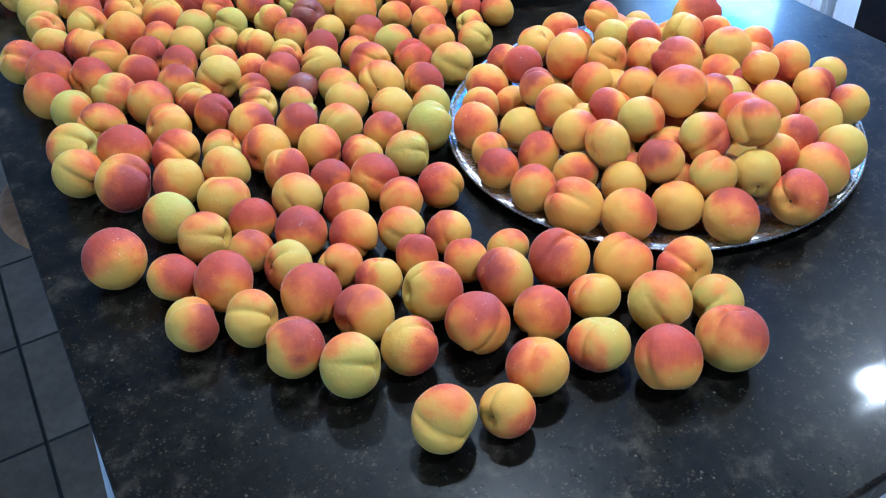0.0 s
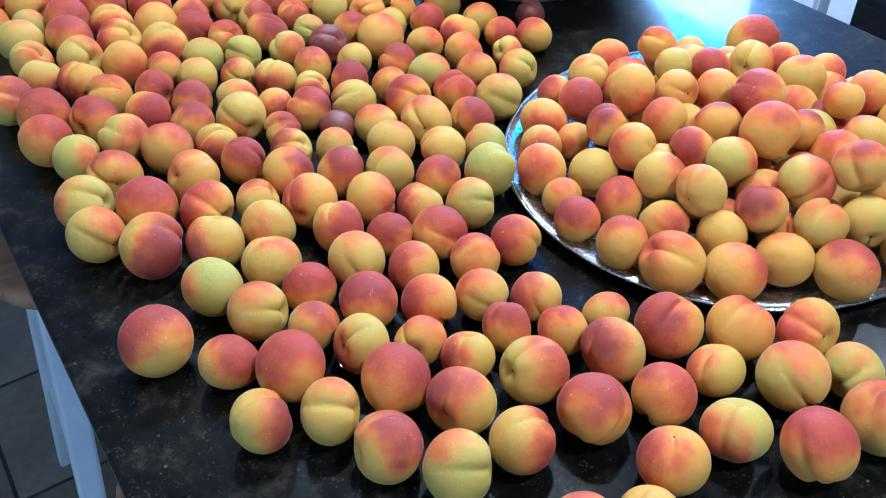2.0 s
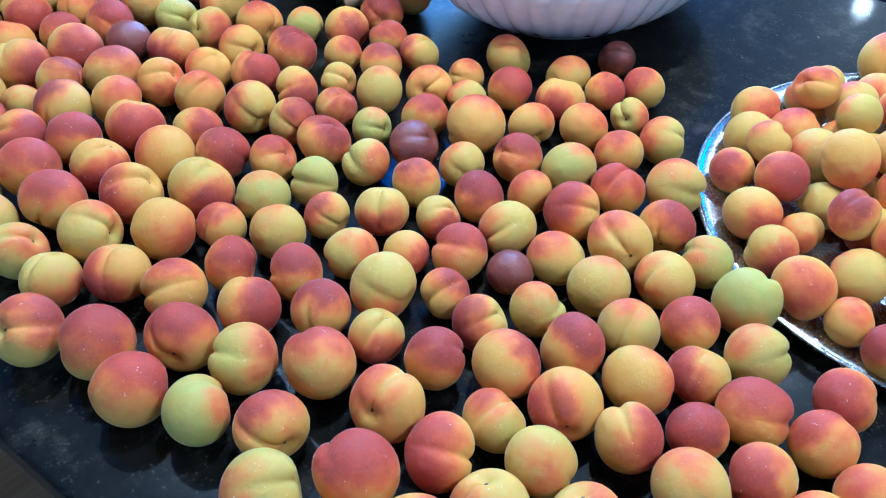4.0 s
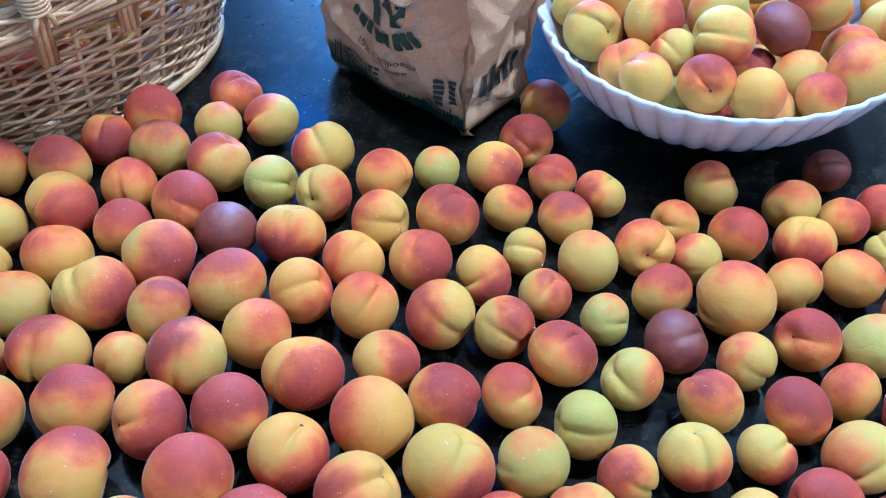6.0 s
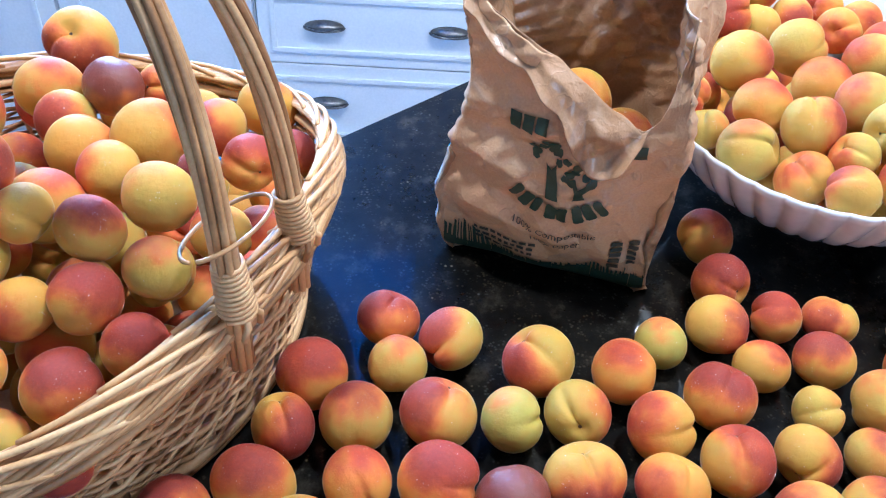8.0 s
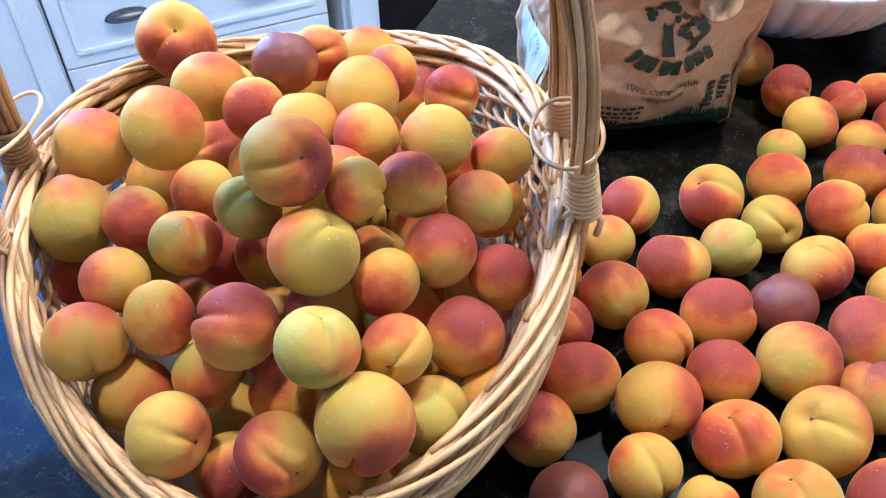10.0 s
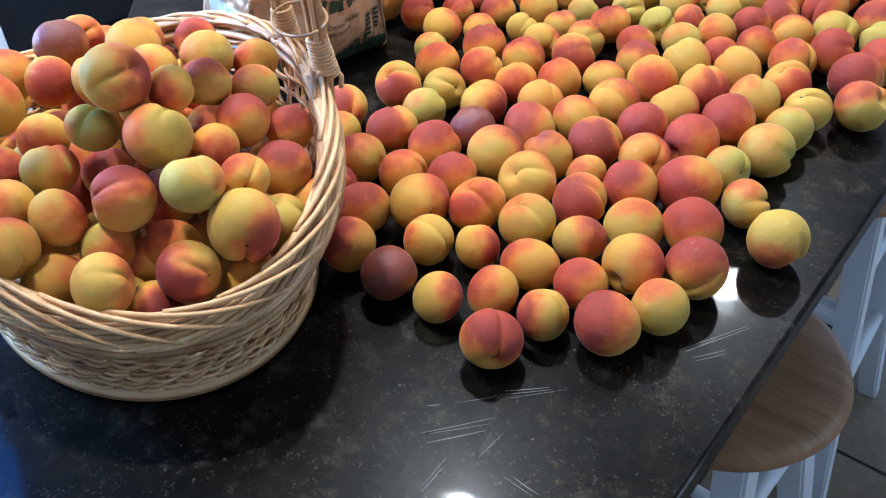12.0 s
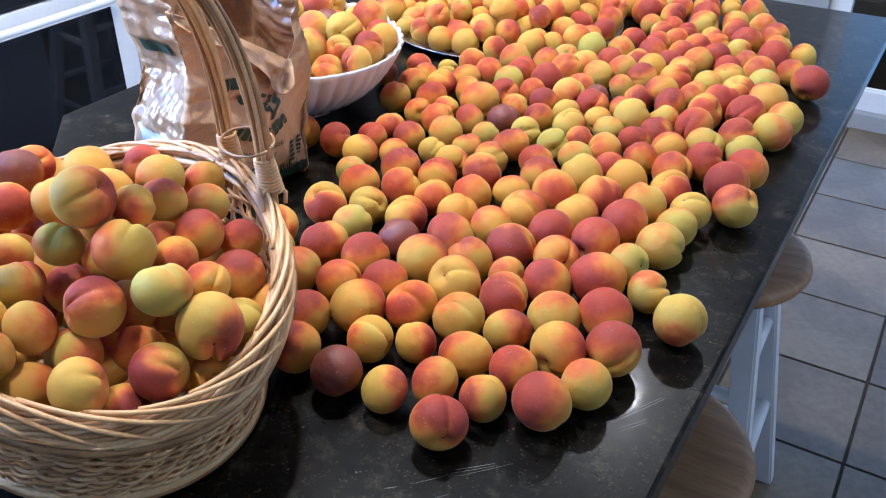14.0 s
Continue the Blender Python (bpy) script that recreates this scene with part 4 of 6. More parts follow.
def word(text, size, x, y, arc=0.0, tall=1.0):
    """Letter outlines of the built-in font as polygons, centred at x, y, bent along an arc."""
    cu = bpy.data.curves.new("lettering", "FONT")
    cu.body, cu.size, cu.align_x, cu.resolution_u = text, size, "CENTER", 2
    ob = bpy.data.objects.new("lettering", cu)
    me = ob.to_mesh()
    polys = []
    for p in me.polygons:
        pts = []
        for i in p.vertices:
            c = me.vertices[i].co
            pts.append((x + c.x, y + c.y * tall - arc * c.x * c.x))
        polys.append(pts)
    ob.to_mesh_clear()
    bpy.data.objects.remove(ob)
    bpy.data.curves.remove(cu)
    return polys


def disc_poly(x, y, r, n=14, wob=0.0, seed=0):
    rr = random.Random(seed)
    return [(x + r * (1 + wob * rr.uniform(-1, 1)) * math.cos(2 * math.pi * i / n), y + r * (1 + wob * rr.uniform(-1, 1)) * math.sin(2 * math.pi * i / n)) for i in range(n)]


def rect(x0, x1, y0, y1):
    return [(x0, y0), (x1, y0), (x1, y1), (x0, y1)]


def mirrored(polys):
    """Seen from the front the face runs the other way."""
    return [[(-x, y) for x, y in poly][::-1] for poly in polys]


def bag_print():
    rb = random.Random(8)
    # emblem of two plain trees: forked trunks and crowns of small ragged leaf clumps
    for trunk, cx, cy, rx, ry, n in (([(-0.0008, 0.104), (0.0100, 0.104), (0.0052, 0.128), (0.0048, 0.139), (0.0012, 0.131), (-0.0030, 0.137), (-0.0022, 0.127)], -0.002, 0.1435, 0.0150, 0.0125, 13),
                                     ([(0.0195, 0.107), (0.0290, 0.107), (0.0270, 0.117), (0.0330, 0.124), (0.0300, 0.1255), (0.0240, 0.120), (0.0205, 0.127), (0.0175, 0.126), (0.0215, 0.116)], 0.0240, 0.1280, 0.0135, 0.0115, 11)):
        print_patch("tree_print", mirrored([trunk]), GREEN_INK)
        for k in range(n):
            t = 2 * math.pi * k / n + rb.uniform(-0.15, 0.15)
            far = rb.uniform(0.62, 1.0)
            if math.sin(t) < -0.75:
                continue
            print_patch("tree_print", mirrored([disc_poly(cx + rx * far * math.cos(t), cy + ry * far * math.sin(t), rb.uniform(0.0028, 0.0042), 11, 0.30, k + n * 40)]), GREEN_INK)
        for k in range(3):
            print_patch("tree_print", mirrored([disc_poly(cx + rb.uniform(-0.4, 0.4) * rx, cy + rb.uniform(0.05, 0.5) * ry, 0.0026, 9, 0.3, k + n * 90)]), GREEN_INK)
    # name of the product as plain heavy blocks that follow an arc below the trees
    x = -0.0335
    for wd in (0.0088, 0.0102, 0.0088, -0.0046, 0.0104, 0.0096, -0.0046, 0.0090, 0.0102, 0.0082):
        if wd > 0:
            mx = x + wd / 2
            my, slope = 0.0825 + 9.0 * (mx - 0.012) ** 2, 18.0 * (mx - 0.012)
            c, sn = 1 / math.hypot(1, slope), slope / math.hypot(1, slope)
            hw, hh, k = (wd - 0.0016) / 2, 0.0165, 0.0016
            outline = [(-hw + k, 0), (hw - k, 0), (hw, k), (hw, hh - k), (hw - k, hh), (-hw + k, hh), (-hw, hh - k), (-hw, k)]
            print_patch("block_print", mirrored([[(mx + c * px - sn * py, my + sn * px + c * py) for px, py in outline]]), GREEN_INK)
        x += abs(wd)
    for text, mx, my in (("100% Compostable", 0.0075, 0.0620), ("100% Paper", 0.0095, 0.0510)):
        print_patch("lettering", [[(-(px - 0.012) - 0.012, py + 5.0 * (px - 0.012) ** 2) for px, py in poly] for poly in word(text, 0.0088, mx, my)], BROWN_INK, step=0.0015)
    # worn words near the lip, and the printed foot of the bag
    for a, b, c, d in ((0.027, 0.036, 0.156, 0.172), (0.0165, 0.0255, 0.158, 0.172), (0.006, 0.015, 0.161, 0.172), (-0.068, -0.052, 0.150, 0.160)):
        print_patch("bar_print", [rect(a, b, c, d)], GREEN_INK)
    for row in range(3):
        xx = 0.060
        while xx > 0.008:
            wd = rb.uniform(0.003, 0.009)
            print_patch("bar_print", [rect(xx - wd, xx, 0.043 - row * 0.0062, 0.0465 - row * 0.0062)], BROWN_INK)
            xx -= wd + 0.002
    blades, xx = [], -0.088
    while xx < 0.086:
        wd = rb.uniform(0.0015, 0.0045)
        top = 0.018 + 0.016 * abs(noise.noise(Vector((xx * 25, 3.3, 0)))) + rb.uniform(0, 0.007) + (0.014 if xx > 0.045 else 0.0)
        blades.append([(xx, 0.002), (xx + wd, 0.002), (xx + wd * 0.8, top), (xx + wd * 0.2, top - 0.002)])
        xx += wd + rb.choice((0.0003, 0.0003, 0.001))
    print_patch("foot_print", [rect(x / 1000, x / 1000 + 0.0105, 0.002, 0.021 + 0.006 * noise.noise(Vector((x * 0.05, 1.7, 0)))) for x in range(-86, 80, 11)], GREEN_INK, step=0.006)
    print_patch("foot_print", blades, GREEN_INK, step=0.006)
    for k in range(5):
        print_patch("bar_print", [rect(-0.064, -0.055, 0.030 + k * 0.0062, 0.0345 + k * 0.0062)], BROWN_INK)
        print_patch("bar_print", [rect(-0.077, -0.069, 0.034 + k * 0.006, 0.038 + k * 0.006)], BROWN_INK)
    # pasted label and marks on the gussets
    print_patch("paper_label", [rect(-0.046, 0.030, 0.012, 0.098)], LABEL_WHITE, face="side")
    ring = disc_poly(0.0, 0.0, 0.010, 18)
    print_patch("round_mark", [[(-0.018 + q[0], 0.086 + q[1]), (-0.018 + w[0], 0.086 + w[1]), (-0.018 + w[0] * 0.7, 0.086 + w[1] * 0.7), (-0.018 + q[0] * 0.7, 0.086 + q[1] * 0.7)] for q, w in zip(ring, ring[1:] + ring[:1])], CYAN_INK, face="side", step=0.05)
    print_patch("bar_print", [rect(-0.005, 0.036, 0.190, 0.206)], GREEN_INK, face="side")
    for k in range(5):
        print_patch("bar_print", [rect(-0.032 + k * 0.013, -0.024 + k * 0.013, 0.035, 0.060 + 0.006 * (k % 2))], BROWN_INK, face="far_side")


bag_print()


# ---- peaches ----
def peach_mesh(seed):
    """A peach of unit radius: stem hollow at +z, suture from it down the +x side to the tip."""
    rg = random.Random(seed)
    nt, npz = 28, 48
    flat, deep, hollow, tip = rg.uniform(0.90, 1.02), rg.uniform(0.045, 0.125), rg.uniform(0.20, 0.32), rg.uniform(0.0, 0.05)
    gw, lob, ex = rg.uniform(0.10, 0.20), rg.uniform(0.02, 0.07), rg.uniform(-0.05, 0.05)
    side, reach = rg.uniform(-0.075, 0.075), rg.uniform(0.55, 1.05)
    verts, faces = [], []
    for i in range(nt + 1):
        th = math.pi * (i / nt)
        sn = math.sin(th)
        for j in range(npz):
            u = (j / npz) * 2 - 1
            ph = math.pi * (0.38 * u + 0.62 * u ** 3)       # meridians crowd towards the suture
            fade = max(0.0, min(1.0, (reach - th / math.pi) * 2.2)) * min(1.0, sn * 2.2)
            r = 1.0 - hollow * math.exp(-(th / 0.30) ** 2)
            r -= (deep * math.exp(-(ph / gw) ** 2) + 0.35 * deep * math.exp(-(ph / (gw * 3.2)) ** 2)) * fade
            r += lob * math.exp(-((abs(ph) - 0.60) / 0.42) ** 2) * fade
            r += tip * math.exp(-((math.pi - th) / 0.20) ** 2)
            r += side * sn * math.tanh(ph * 9) * math.exp(-((abs(ph) - 0.35) / 0.5) ** 2) * fade
            verts.append((r * sn * math.cos(ph) * (1 + ex) - 0.02 * fade, r * sn * math.sin(ph) * (1 - ex), r * math.cos(th) * flat))
    for i in range(nt):
        for j in range(npz):
            q = (j + 1) % npz
            faces.append((i * npz + j, (i + 1) * npz + j, (i + 1) * npz + q, i * npz + q))
    me = bpy.data.meshes.new("peach")
    me.from_pydata(verts, [], faces)
    bm = bmesh.new()
    bm.from_mesh(me)
    bmesh.ops.remove_doubles(bm, verts=bm.verts, dist=1e-5)
    bm.to_mesh(me)
    bm.free()
    me["hollow"] = (1.0 - hollow) * flat
    me.materials.append(PEACH)
    me.shade_smooth()
    return me


PEACH_MESHES = [peach_mesh(100 + i) for i in range(14)]


def stem_mesh():
    """The small brown scar in the stem hollow, a shallow ragged cup."""
    rg = random.Random(2)
    v, fc = lathe([(0.050, 0.0), (0.058, 0.020), (0.040, 0.034), (0.022, 0.022), (0.002, 0.016)], 10, lambda a, k: (1 + 0.18 * math.sin(3 * a + k), 1 + 0.15 * math.cos(2 * a)))
    me = bpy.data.meshes.new("stem_scar")
    me.from_pydata(v, [], fc)
    me.materials.append(STEM)
    me.shade_smooth()
    return me


STEM_MESH = stem_mesh()
# blush over the skin, ground colour from green to orange, depth of the blush
TONES = {"g": (-0.04, 0.04, 0.15), "y": (0.11, 0.22, 0.20), "o": (0.22, 0.46, 0.24), "m": (0.35, 0.30, 0.36), "r": (0.51, 0.46, 0.36), "p": (0.98, 0.40, 0.84)}
LABELS = {"g": "greenish yellow fuzzy peach", "y": "pale yellow fuzzy peach", "o": "orange yellow fuzzy peach", "m": "half red, half yellow fuzzy peach",
          "r": "red blushed fuzzy peach", "p": "dark crimson fuzzy peach"}
PLACE = {"worktop": ("lying on the black worktop", "peaches on the worktop"), "tray": ("heaped on the silver tray", "peaches on the tray"),
         "bowl": ("heaped in the white bowl", "peaches in the bowl"), "basket": ("heaped in the wicker basket", "peaches in the basket"), "bag": ("lying in the paper bag", "peaches in the bag")}
pr = random.Random(77)
where = "worktop"


def bearing(angles):
    """A direction from its compass angle and its height, in degrees."""
    az, el = radians(angles[0]), radians(angles[1])
    return Vector((math.cos(az) * math.cos(el), math.sin(az) * math.cos(el), math.sin(el)))


def turn(stem=None):
    """A resting attitude. stem: where the stem hollow looks; the suture then runs down from it over the upper side."""
    if stem is None and pr.random() < 0.16:
        stem = Vector((pr.gauss(-0.6, 0.5), pr.gauss(0.0, 0.7), pr.uniform(0.0, 0.6))).normalized()
    if stem is None:
        axis = Vector((pr.gauss(0.5, 0.7), pr.gauss(0, 0.8), pr.uniform(-1.0, -0.15))).normalized()
        return Vector((0, 0, 1)).rotation_difference(axis) @ Euler((0, 0, pr.uniform(0, 2 * math.pi))).to_quaternion()
    facing = Vector((-0.75 + pr.gauss(0, 0.25), pr.gauss(0, 0.3), 0.7))
    x = (facing - stem * facing.dot(stem)).normalized()
    return Matrix((x, stem.cross(x), stem)).transposed().to_quaternion()


def tint(tone):
    return tuple(c + pr.uniform(-0.08, 0.08) for c in TONES[tone])


def p(x, y, r, tone, z=None, b=None, s=None):
    """One peach. b: where its blush looks, s: where its stem hollow looks, each a compass angle and a height in degrees."""
    ob = new("peach", PEACH_MESHES[pr.randrange(len(PEACH_MESHES))])
    q = turn(bearing(s) if s else None)
    sx = r * pr.uniform(0.98, 1.03)
    size = Vector((sx * pr.uniform(0.96, 1.05), sx * pr.uniform(0.96, 1.05), sx * pr.uniform(0.94, 1.04)))
    lows = min((q @ (v.co * size)).z for v in ob.data.vertices) if z is None else 0
    ob.matrix_basis = Matrix.LocRotScale((x, y, COUNTER_Z - lows + 0.0002 if z is None else z), q, size)
    ob.color = tint(tone) + (1.0,)
    blush = bearing(b) if b else Vector((pr.gauss(0, 0.8), pr.gauss(0, 0.8), pr.uniform(-0.2, 1.0))).normalized()
    ob["blush"] = list(q.inverted() @ blush)
    tagged(ob, LABELS[tone] + " " + PLACE[where][0], "peach", PLACE[where][1])
    st = new("stem_scar", STEM_MESH)
    st.parent = ob
    st.location = (0, 0, ob.data["hollow"] - 0.006)


def heap(name, label, fruit):
    """The fruit buried under the top layer of a pile, as one mesh."""
    verts, faces, local, tone_of, blush_of, base = [], [], [], [], [], 0
    for x, y, r, tone, z in fruit:
        me = PEACH_MESHES[pr.randrange(len(PEACH_MESHES))]
        co = np.empty(len(me.vertices) * 3)
        me.vertices.foreach_get("co", co)
        co = co.reshape(-1, 3)
        rot = np.array(turn().to_matrix())
        verts.append(co @ rot.T * r + np.array((x, y, z)))
        local.append(co)
        tone_of.append(np.tile((*tint(tone), 1.0), (len(co), 1)))
        blush = Vector((pr.gauss(0, 1), pr.gauss(0, 1), pr.gauss(0, 1))).normalized()
        blush_of.append(np.tile(tuple(blush), (len(co), 1)))
        faces += [[i + base for i in f.vertices] for f in me.polygons]
        base += len(co)
    me = bpy.data.meshes.new(name)
    me.from_pydata(np.concatenate(verts).tolist(), [], faces)
    me.attributes.new("local", "FLOAT_VECTOR", "POINT").data.foreach_set("vector", np.concatenate(local).ravel())
    me.attributes.new("tone", "FLOAT_COLOR", "POINT").data.foreach_set("color", np.concatenate(tone_of).ravel())
    me.attributes.new("blush", "FLOAT_VECTOR", "POINT").data.foreach_set("vector", np.concatenate(blush_of).ravel())
    tagged(link_mesh(name, me, PEACH_HEAP), label, "peaches", kind="stuff")


# loose on the worktop, from the south end to the north
p(0.490, 0.343, 0.0288, "m", b=(6, 51), s=(56, 61)); p(0.431, 0.353, 0.0277, "r", b=(56, 63), s=(-122, -37)); p(0.294, 0.381, 0.0210, "o", b=(-87, -30))
p(0.515, 0.386, 0.0227, "g", b=(56, 63), s=(180, -11)); p(0.246, 0.396, 0.0257, "y", b=(56, 63), s=(-60, -15)); p(0.396, 0.398, 0.0252, "y", b=(-179, -10), s=(56, 61))
p(0.338, 0.404, 0.0266, "o", b=(141, 34), s=(56, 61)); p(0.468, 0.407, 0.0269, "y", b=(56, 63), s=(-87, -31)); p(0.520, 0.434, 0.0249, "o", b=(141, 34))
p(0.429, 0.448, 0.0237, "y", b=(141, 34), s=(56, 61)); p(0.375, 0.451, 0.0254, "r", b=(6, 51)); p(0.475, 0.466, 0.0257, "o", b=(6, 51), s=(7, 50))
p(0.321, 0.469, 0.0277, "r", b=(56, 63)); p(0.260, 0.478, 0.0239, "m", b=(-41, 7)); p(0.208, 0.484, 0.0264, "g", b=(111, 54), s=(-39, 6))
p(0.428, 0.500, 0.0288, "r", b=(141, 34), s=(7, 50)); p(0.373, 0.506, 0.0264, "m", b=(141, 34), s=(180, -11)); p(0.308, 0.525, 0.0270, "m", b=(-21, 29))
p(0.176, 0.528, 0.0273, "m", b=(6, 51), s=(160, 10)); p(0.244, 0.533, 0.0265, "m", b=(111, 54)); p(0.402, 0.546, 0.0197, "y", b=(56, 63))
p(0.358, 0.550, 0.0208, "o", b=(111, 54)); p(0.277, 0.571, 0.0218, "m", b=(161, 11), s=(56, 61)); p(0.214, 0.578, 0.0275, "r", b=(6, 51))
p(0.321, 0.578, 0.0214, "r", b=(56, 63)); p(0.158, 0.581, 0.0254, "y", b=(56, 63), s=(-39, 6)); p(0.364, 0.593, 0.0220, "m", b=(141, 34))
p(0.111, 0.603, 0.0254, "m", b=(-41, 7)); p(0.254, 0.606, 0.0209, "o", b=(56, 63)); p(0.327, 0.621, 0.0222, "y", b=(111, 54), s=(-60, -15))
p(0.212, 0.629, 0.0246, "y", b=(-179, -10)); p(0.152, 0.636, 0.0285, "r", b=(56, 63)); p(0.284, 0.639, 0.0237, "r", b=(161, 11))
p(0.348, 0.661, 0.0231, "m", b=(56, 63)); p(0.394, 0.662, 0.0229, "r", b=(141, 34)); p(0.242, 0.669, 0.0257, "r", b=(56, 63))
p(0.190, 0.671, 0.0228, "m", b=(6, 51)); p(0.115, 0.674, 0.0248, "r", b=(-21, 29)); p(0.297, 0.684, 0.0230, "m", b=(141, 34))
p(0.158, 0.709, 0.0271, "y", b=(111, 54), s=(-39, 6)); p(0.342, 0.710, 0.0259, "r", b=(6, 51)); p(0.208, 0.713, 0.0235, "r", b=(56, 63))
p(0.259, 0.719, 0.0268, "y", b=(56, 63), s=(-87, -31)); p(0.074, 0.722, 0.0288, "r", b=(111, 54)); p(0.392, 0.729, 0.0242, "g", b=(111, 54), s=(-39, 6))
p(0.304, 0.735, 0.0210, "r", b=(111, 54)); p(0.351, 0.757, 0.0228, "m", b=(141, 34), s=(7, 50)); p(0.435, 0.758, 0.0278, "g", b=(-179, -10))
p(0.138, 0.760, 0.0270, "g", b=(161, 11)); p(0.195, 0.761, 0.0268, "y", b=(6, 51), s=(56, 61)); p(0.268, 0.770, 0.0244, "m")
p(0.390, 0.784, 0.0247, "r", b=(56, 63)); p(0.315, 0.789, 0.0265, "o", b=(-41, 7)); p(0.463, 0.804, 0.0228, "g")
p(0.214, 0.808, 0.0244, "y"); p(0.163, 0.814, 0.0268, "m", b=(-179, -10), s=(56, 61)); p(0.355, 0.819, 0.0245, "y", b=(36, 59), s=(-179, -27))
p(0.264, 0.820, 0.0268, "o", b=(161, 11)); p(0.421, 0.822, 0.0238, "y", b=(134, 9), s=(154, -12)); p(0.113, 0.837, 0.0290, "r", b=(-61, -14))
p(0.311, 0.843, 0.0261, "r", b=(-14, 51)); p(0.479, 0.850, 0.0252, "r", b=(-44, 32)); p(0.224, 0.854, 0.0228, "y", b=(56, 63), s=(-20, 28))
p(0.381, 0.861, 0.0253, "y", b=(36, 59)); p(0.177, 0.866, 0.0262, "r", b=(141, 34), s=(-60, -15)); p(0.529, 0.868, 0.0261, "y", b=(84, 49))
p(0.433, 0.871, 0.0270, "y", b=(84, 49)); p(0.268, 0.874, 0.0257, "r"); p(0.076, 0.887, 0.0252, "y", b=(-21, 29), s=(-60, -15))
p(0.330, 0.887, 0.0227, "y", b=(36, 59)); p(0.130, 0.900, 0.0286, "r", b=(56, 63)); p(0.391, 0.908, 0.0235, "y", b=(84, 49))
p(0.497, 0.909, 0.0261, "r", b=(36, 59), s=(-13, 49)); p(0.589, 0.911, 0.0235, "y", b=(113, 30), s=(-65, 10)); p(0.291, 0.915, 0.0223, "m", b=(134, 9), s=(-43, 31))
p(0.239, 0.919, 0.0248, "r", b=(6, 51)); p(0.185, 0.920, 0.0279, "o", b=(111, 54)); p(0.443, 0.924, 0.0264, "r", b=(113, 30), s=(-65, 10))
p(0.354, 0.930, 0.0199, "p", b=(36, 59)); p(0.545, 0.935, 0.0234, "o", b=(84, 49)); p(0.081, 0.940, 0.0271, "y", b=(161, 11), s=(-39, 6))
p(0.301, 0.957, 0.0208, "m", b=(-14, 51), s=(154, -12)); p(0.391, 0.958, 0.0256, "y", b=(134, 9), s=(154, -12)); p(0.609, 0.958, 0.0200, "y", b=(-66, 11))
p(0.494, 0.960, 0.0250, "g", b=(-14, 51)); p(0.660, 0.970, 0.0220, "m", b=(113, 30)); p(0.231, 0.970, 0.0226, "m", b=(-145, -31), s=(-13, 49))
p(0.446, 0.971, 0.0213, "o", b=(84, 49)); p(0.122, 0.973, 0.0269, "m", b=(56, 63)); p(0.343, 0.974, 0.0235, "r", b=(36, 59))
p(0.182, 0.983, 0.0277, "m"); p(0.560, 0.983, 0.0235, "o", b=(-14, 51)); p(0.271, 0.997, 0.0261, "y", b=(-145, -31), s=(-86, -10))
p(0.629, 0.999, 0.0206, "r", b=(-66, 11)); p(0.411, 1.003, 0.0233, "r", b=(20, 59)); p(0.479, 1.007, 0.0241, "r", b=(20, 59))
p(0.318, 1.012, 0.0200, "m", b=(-87, -9)); p(0.368, 1.016, 0.0217, "m", b=(-113, -24), s=(-43, 31)); p(0.693, 1.021, 0.0200, "p", b=(-14, 51))
p(0.224, 1.022, 0.0236, "m", b=(36, 59), s=(-145, -33)); p(0.098, 1.024, 0.0252, "g", b=(-41, 7)); p(0.583, 1.025, 0.0249, "r", b=(-162, -31), s=(20, 58))
p(0.531, 1.026, 0.0228, "o", b=(-14, 51)); p(0.151, 1.032, 0.0257, "y"); p(0.627, 1.043, 0.0236, "y", b=(36, 59))
p(0.440, 1.044, 0.0218, "y", b=(96, 29), s=(-104, -10)); p(0.287, 1.046, 0.0229, "y", b=(-44, 32)); p(0.343, 1.060, 0.0236, "m", b=(-145, -31), s=(36, 57))
p(0.392, 1.060, 0.0221, "m", b=(20, 59)); p(0.241, 1.066, 0.0235, "r", b=(36, 59)); p(0.490, 1.065, 0.0292, "o", b=(20, 59))
p(0.190, 1.067, 0.0249, "r", b=(-66, 11)); p(0.081, 1.075, 0.0267, "r", b=(6, 51)); p(0.569, 1.078, 0.0245, "r", b=(-31, 52))
p(0.136, 1.083, 0.0270, "r", b=(36, 59)); p(0.310, 1.096, 0.0217, "m", b=(113, 30), s=(-86, -10)); p(0.433, 1.096, 0.0237, "p", b=(20, 59), s=(-60, 32))
p(0.527, 1.102, 0.0199, "y", b=(96, 29)); p(0.614, 1.111, 0.0252, "y", b=(20, 59), s=(-60, 32)); p(0.266, 1.112, 0.0252, "y", b=(84, 49))
p(0.214, 1.114, 0.0236, "r", b=(-14, 51)); p(0.386, 1.116, 0.0227, "y", b=(-83, 12), s=(94, 28)); p(0.477, 1.118, 0.0228, "m", b=(20, 59))
p(0.166, 1.127, 0.0259, "o", b=(36, 59)); p(0.093, 1.129, 0.0286, "r", b=(36, 59)); p(0.561, 1.129, 0.0216, "o", b=(20, 59))
p(0.334, 1.134, 0.0234, "g", b=(-162, -31), s=(116, 7)); p(0.517, 1.144, 0.0232, "o", b=(67, 49)); p(0.433, 1.150, 0.0208, "g", b=(20, 59), s=(-82, 11))
p(0.291, 1.156, 0.0244, "g", b=(36, 59)); p(0.242, 1.157, 0.0220, "m", b=(84, 49), s=(-179, -27)); p(0.384, 1.168, 0.0258, "r", b=(-31, 52), s=(-30, 50))
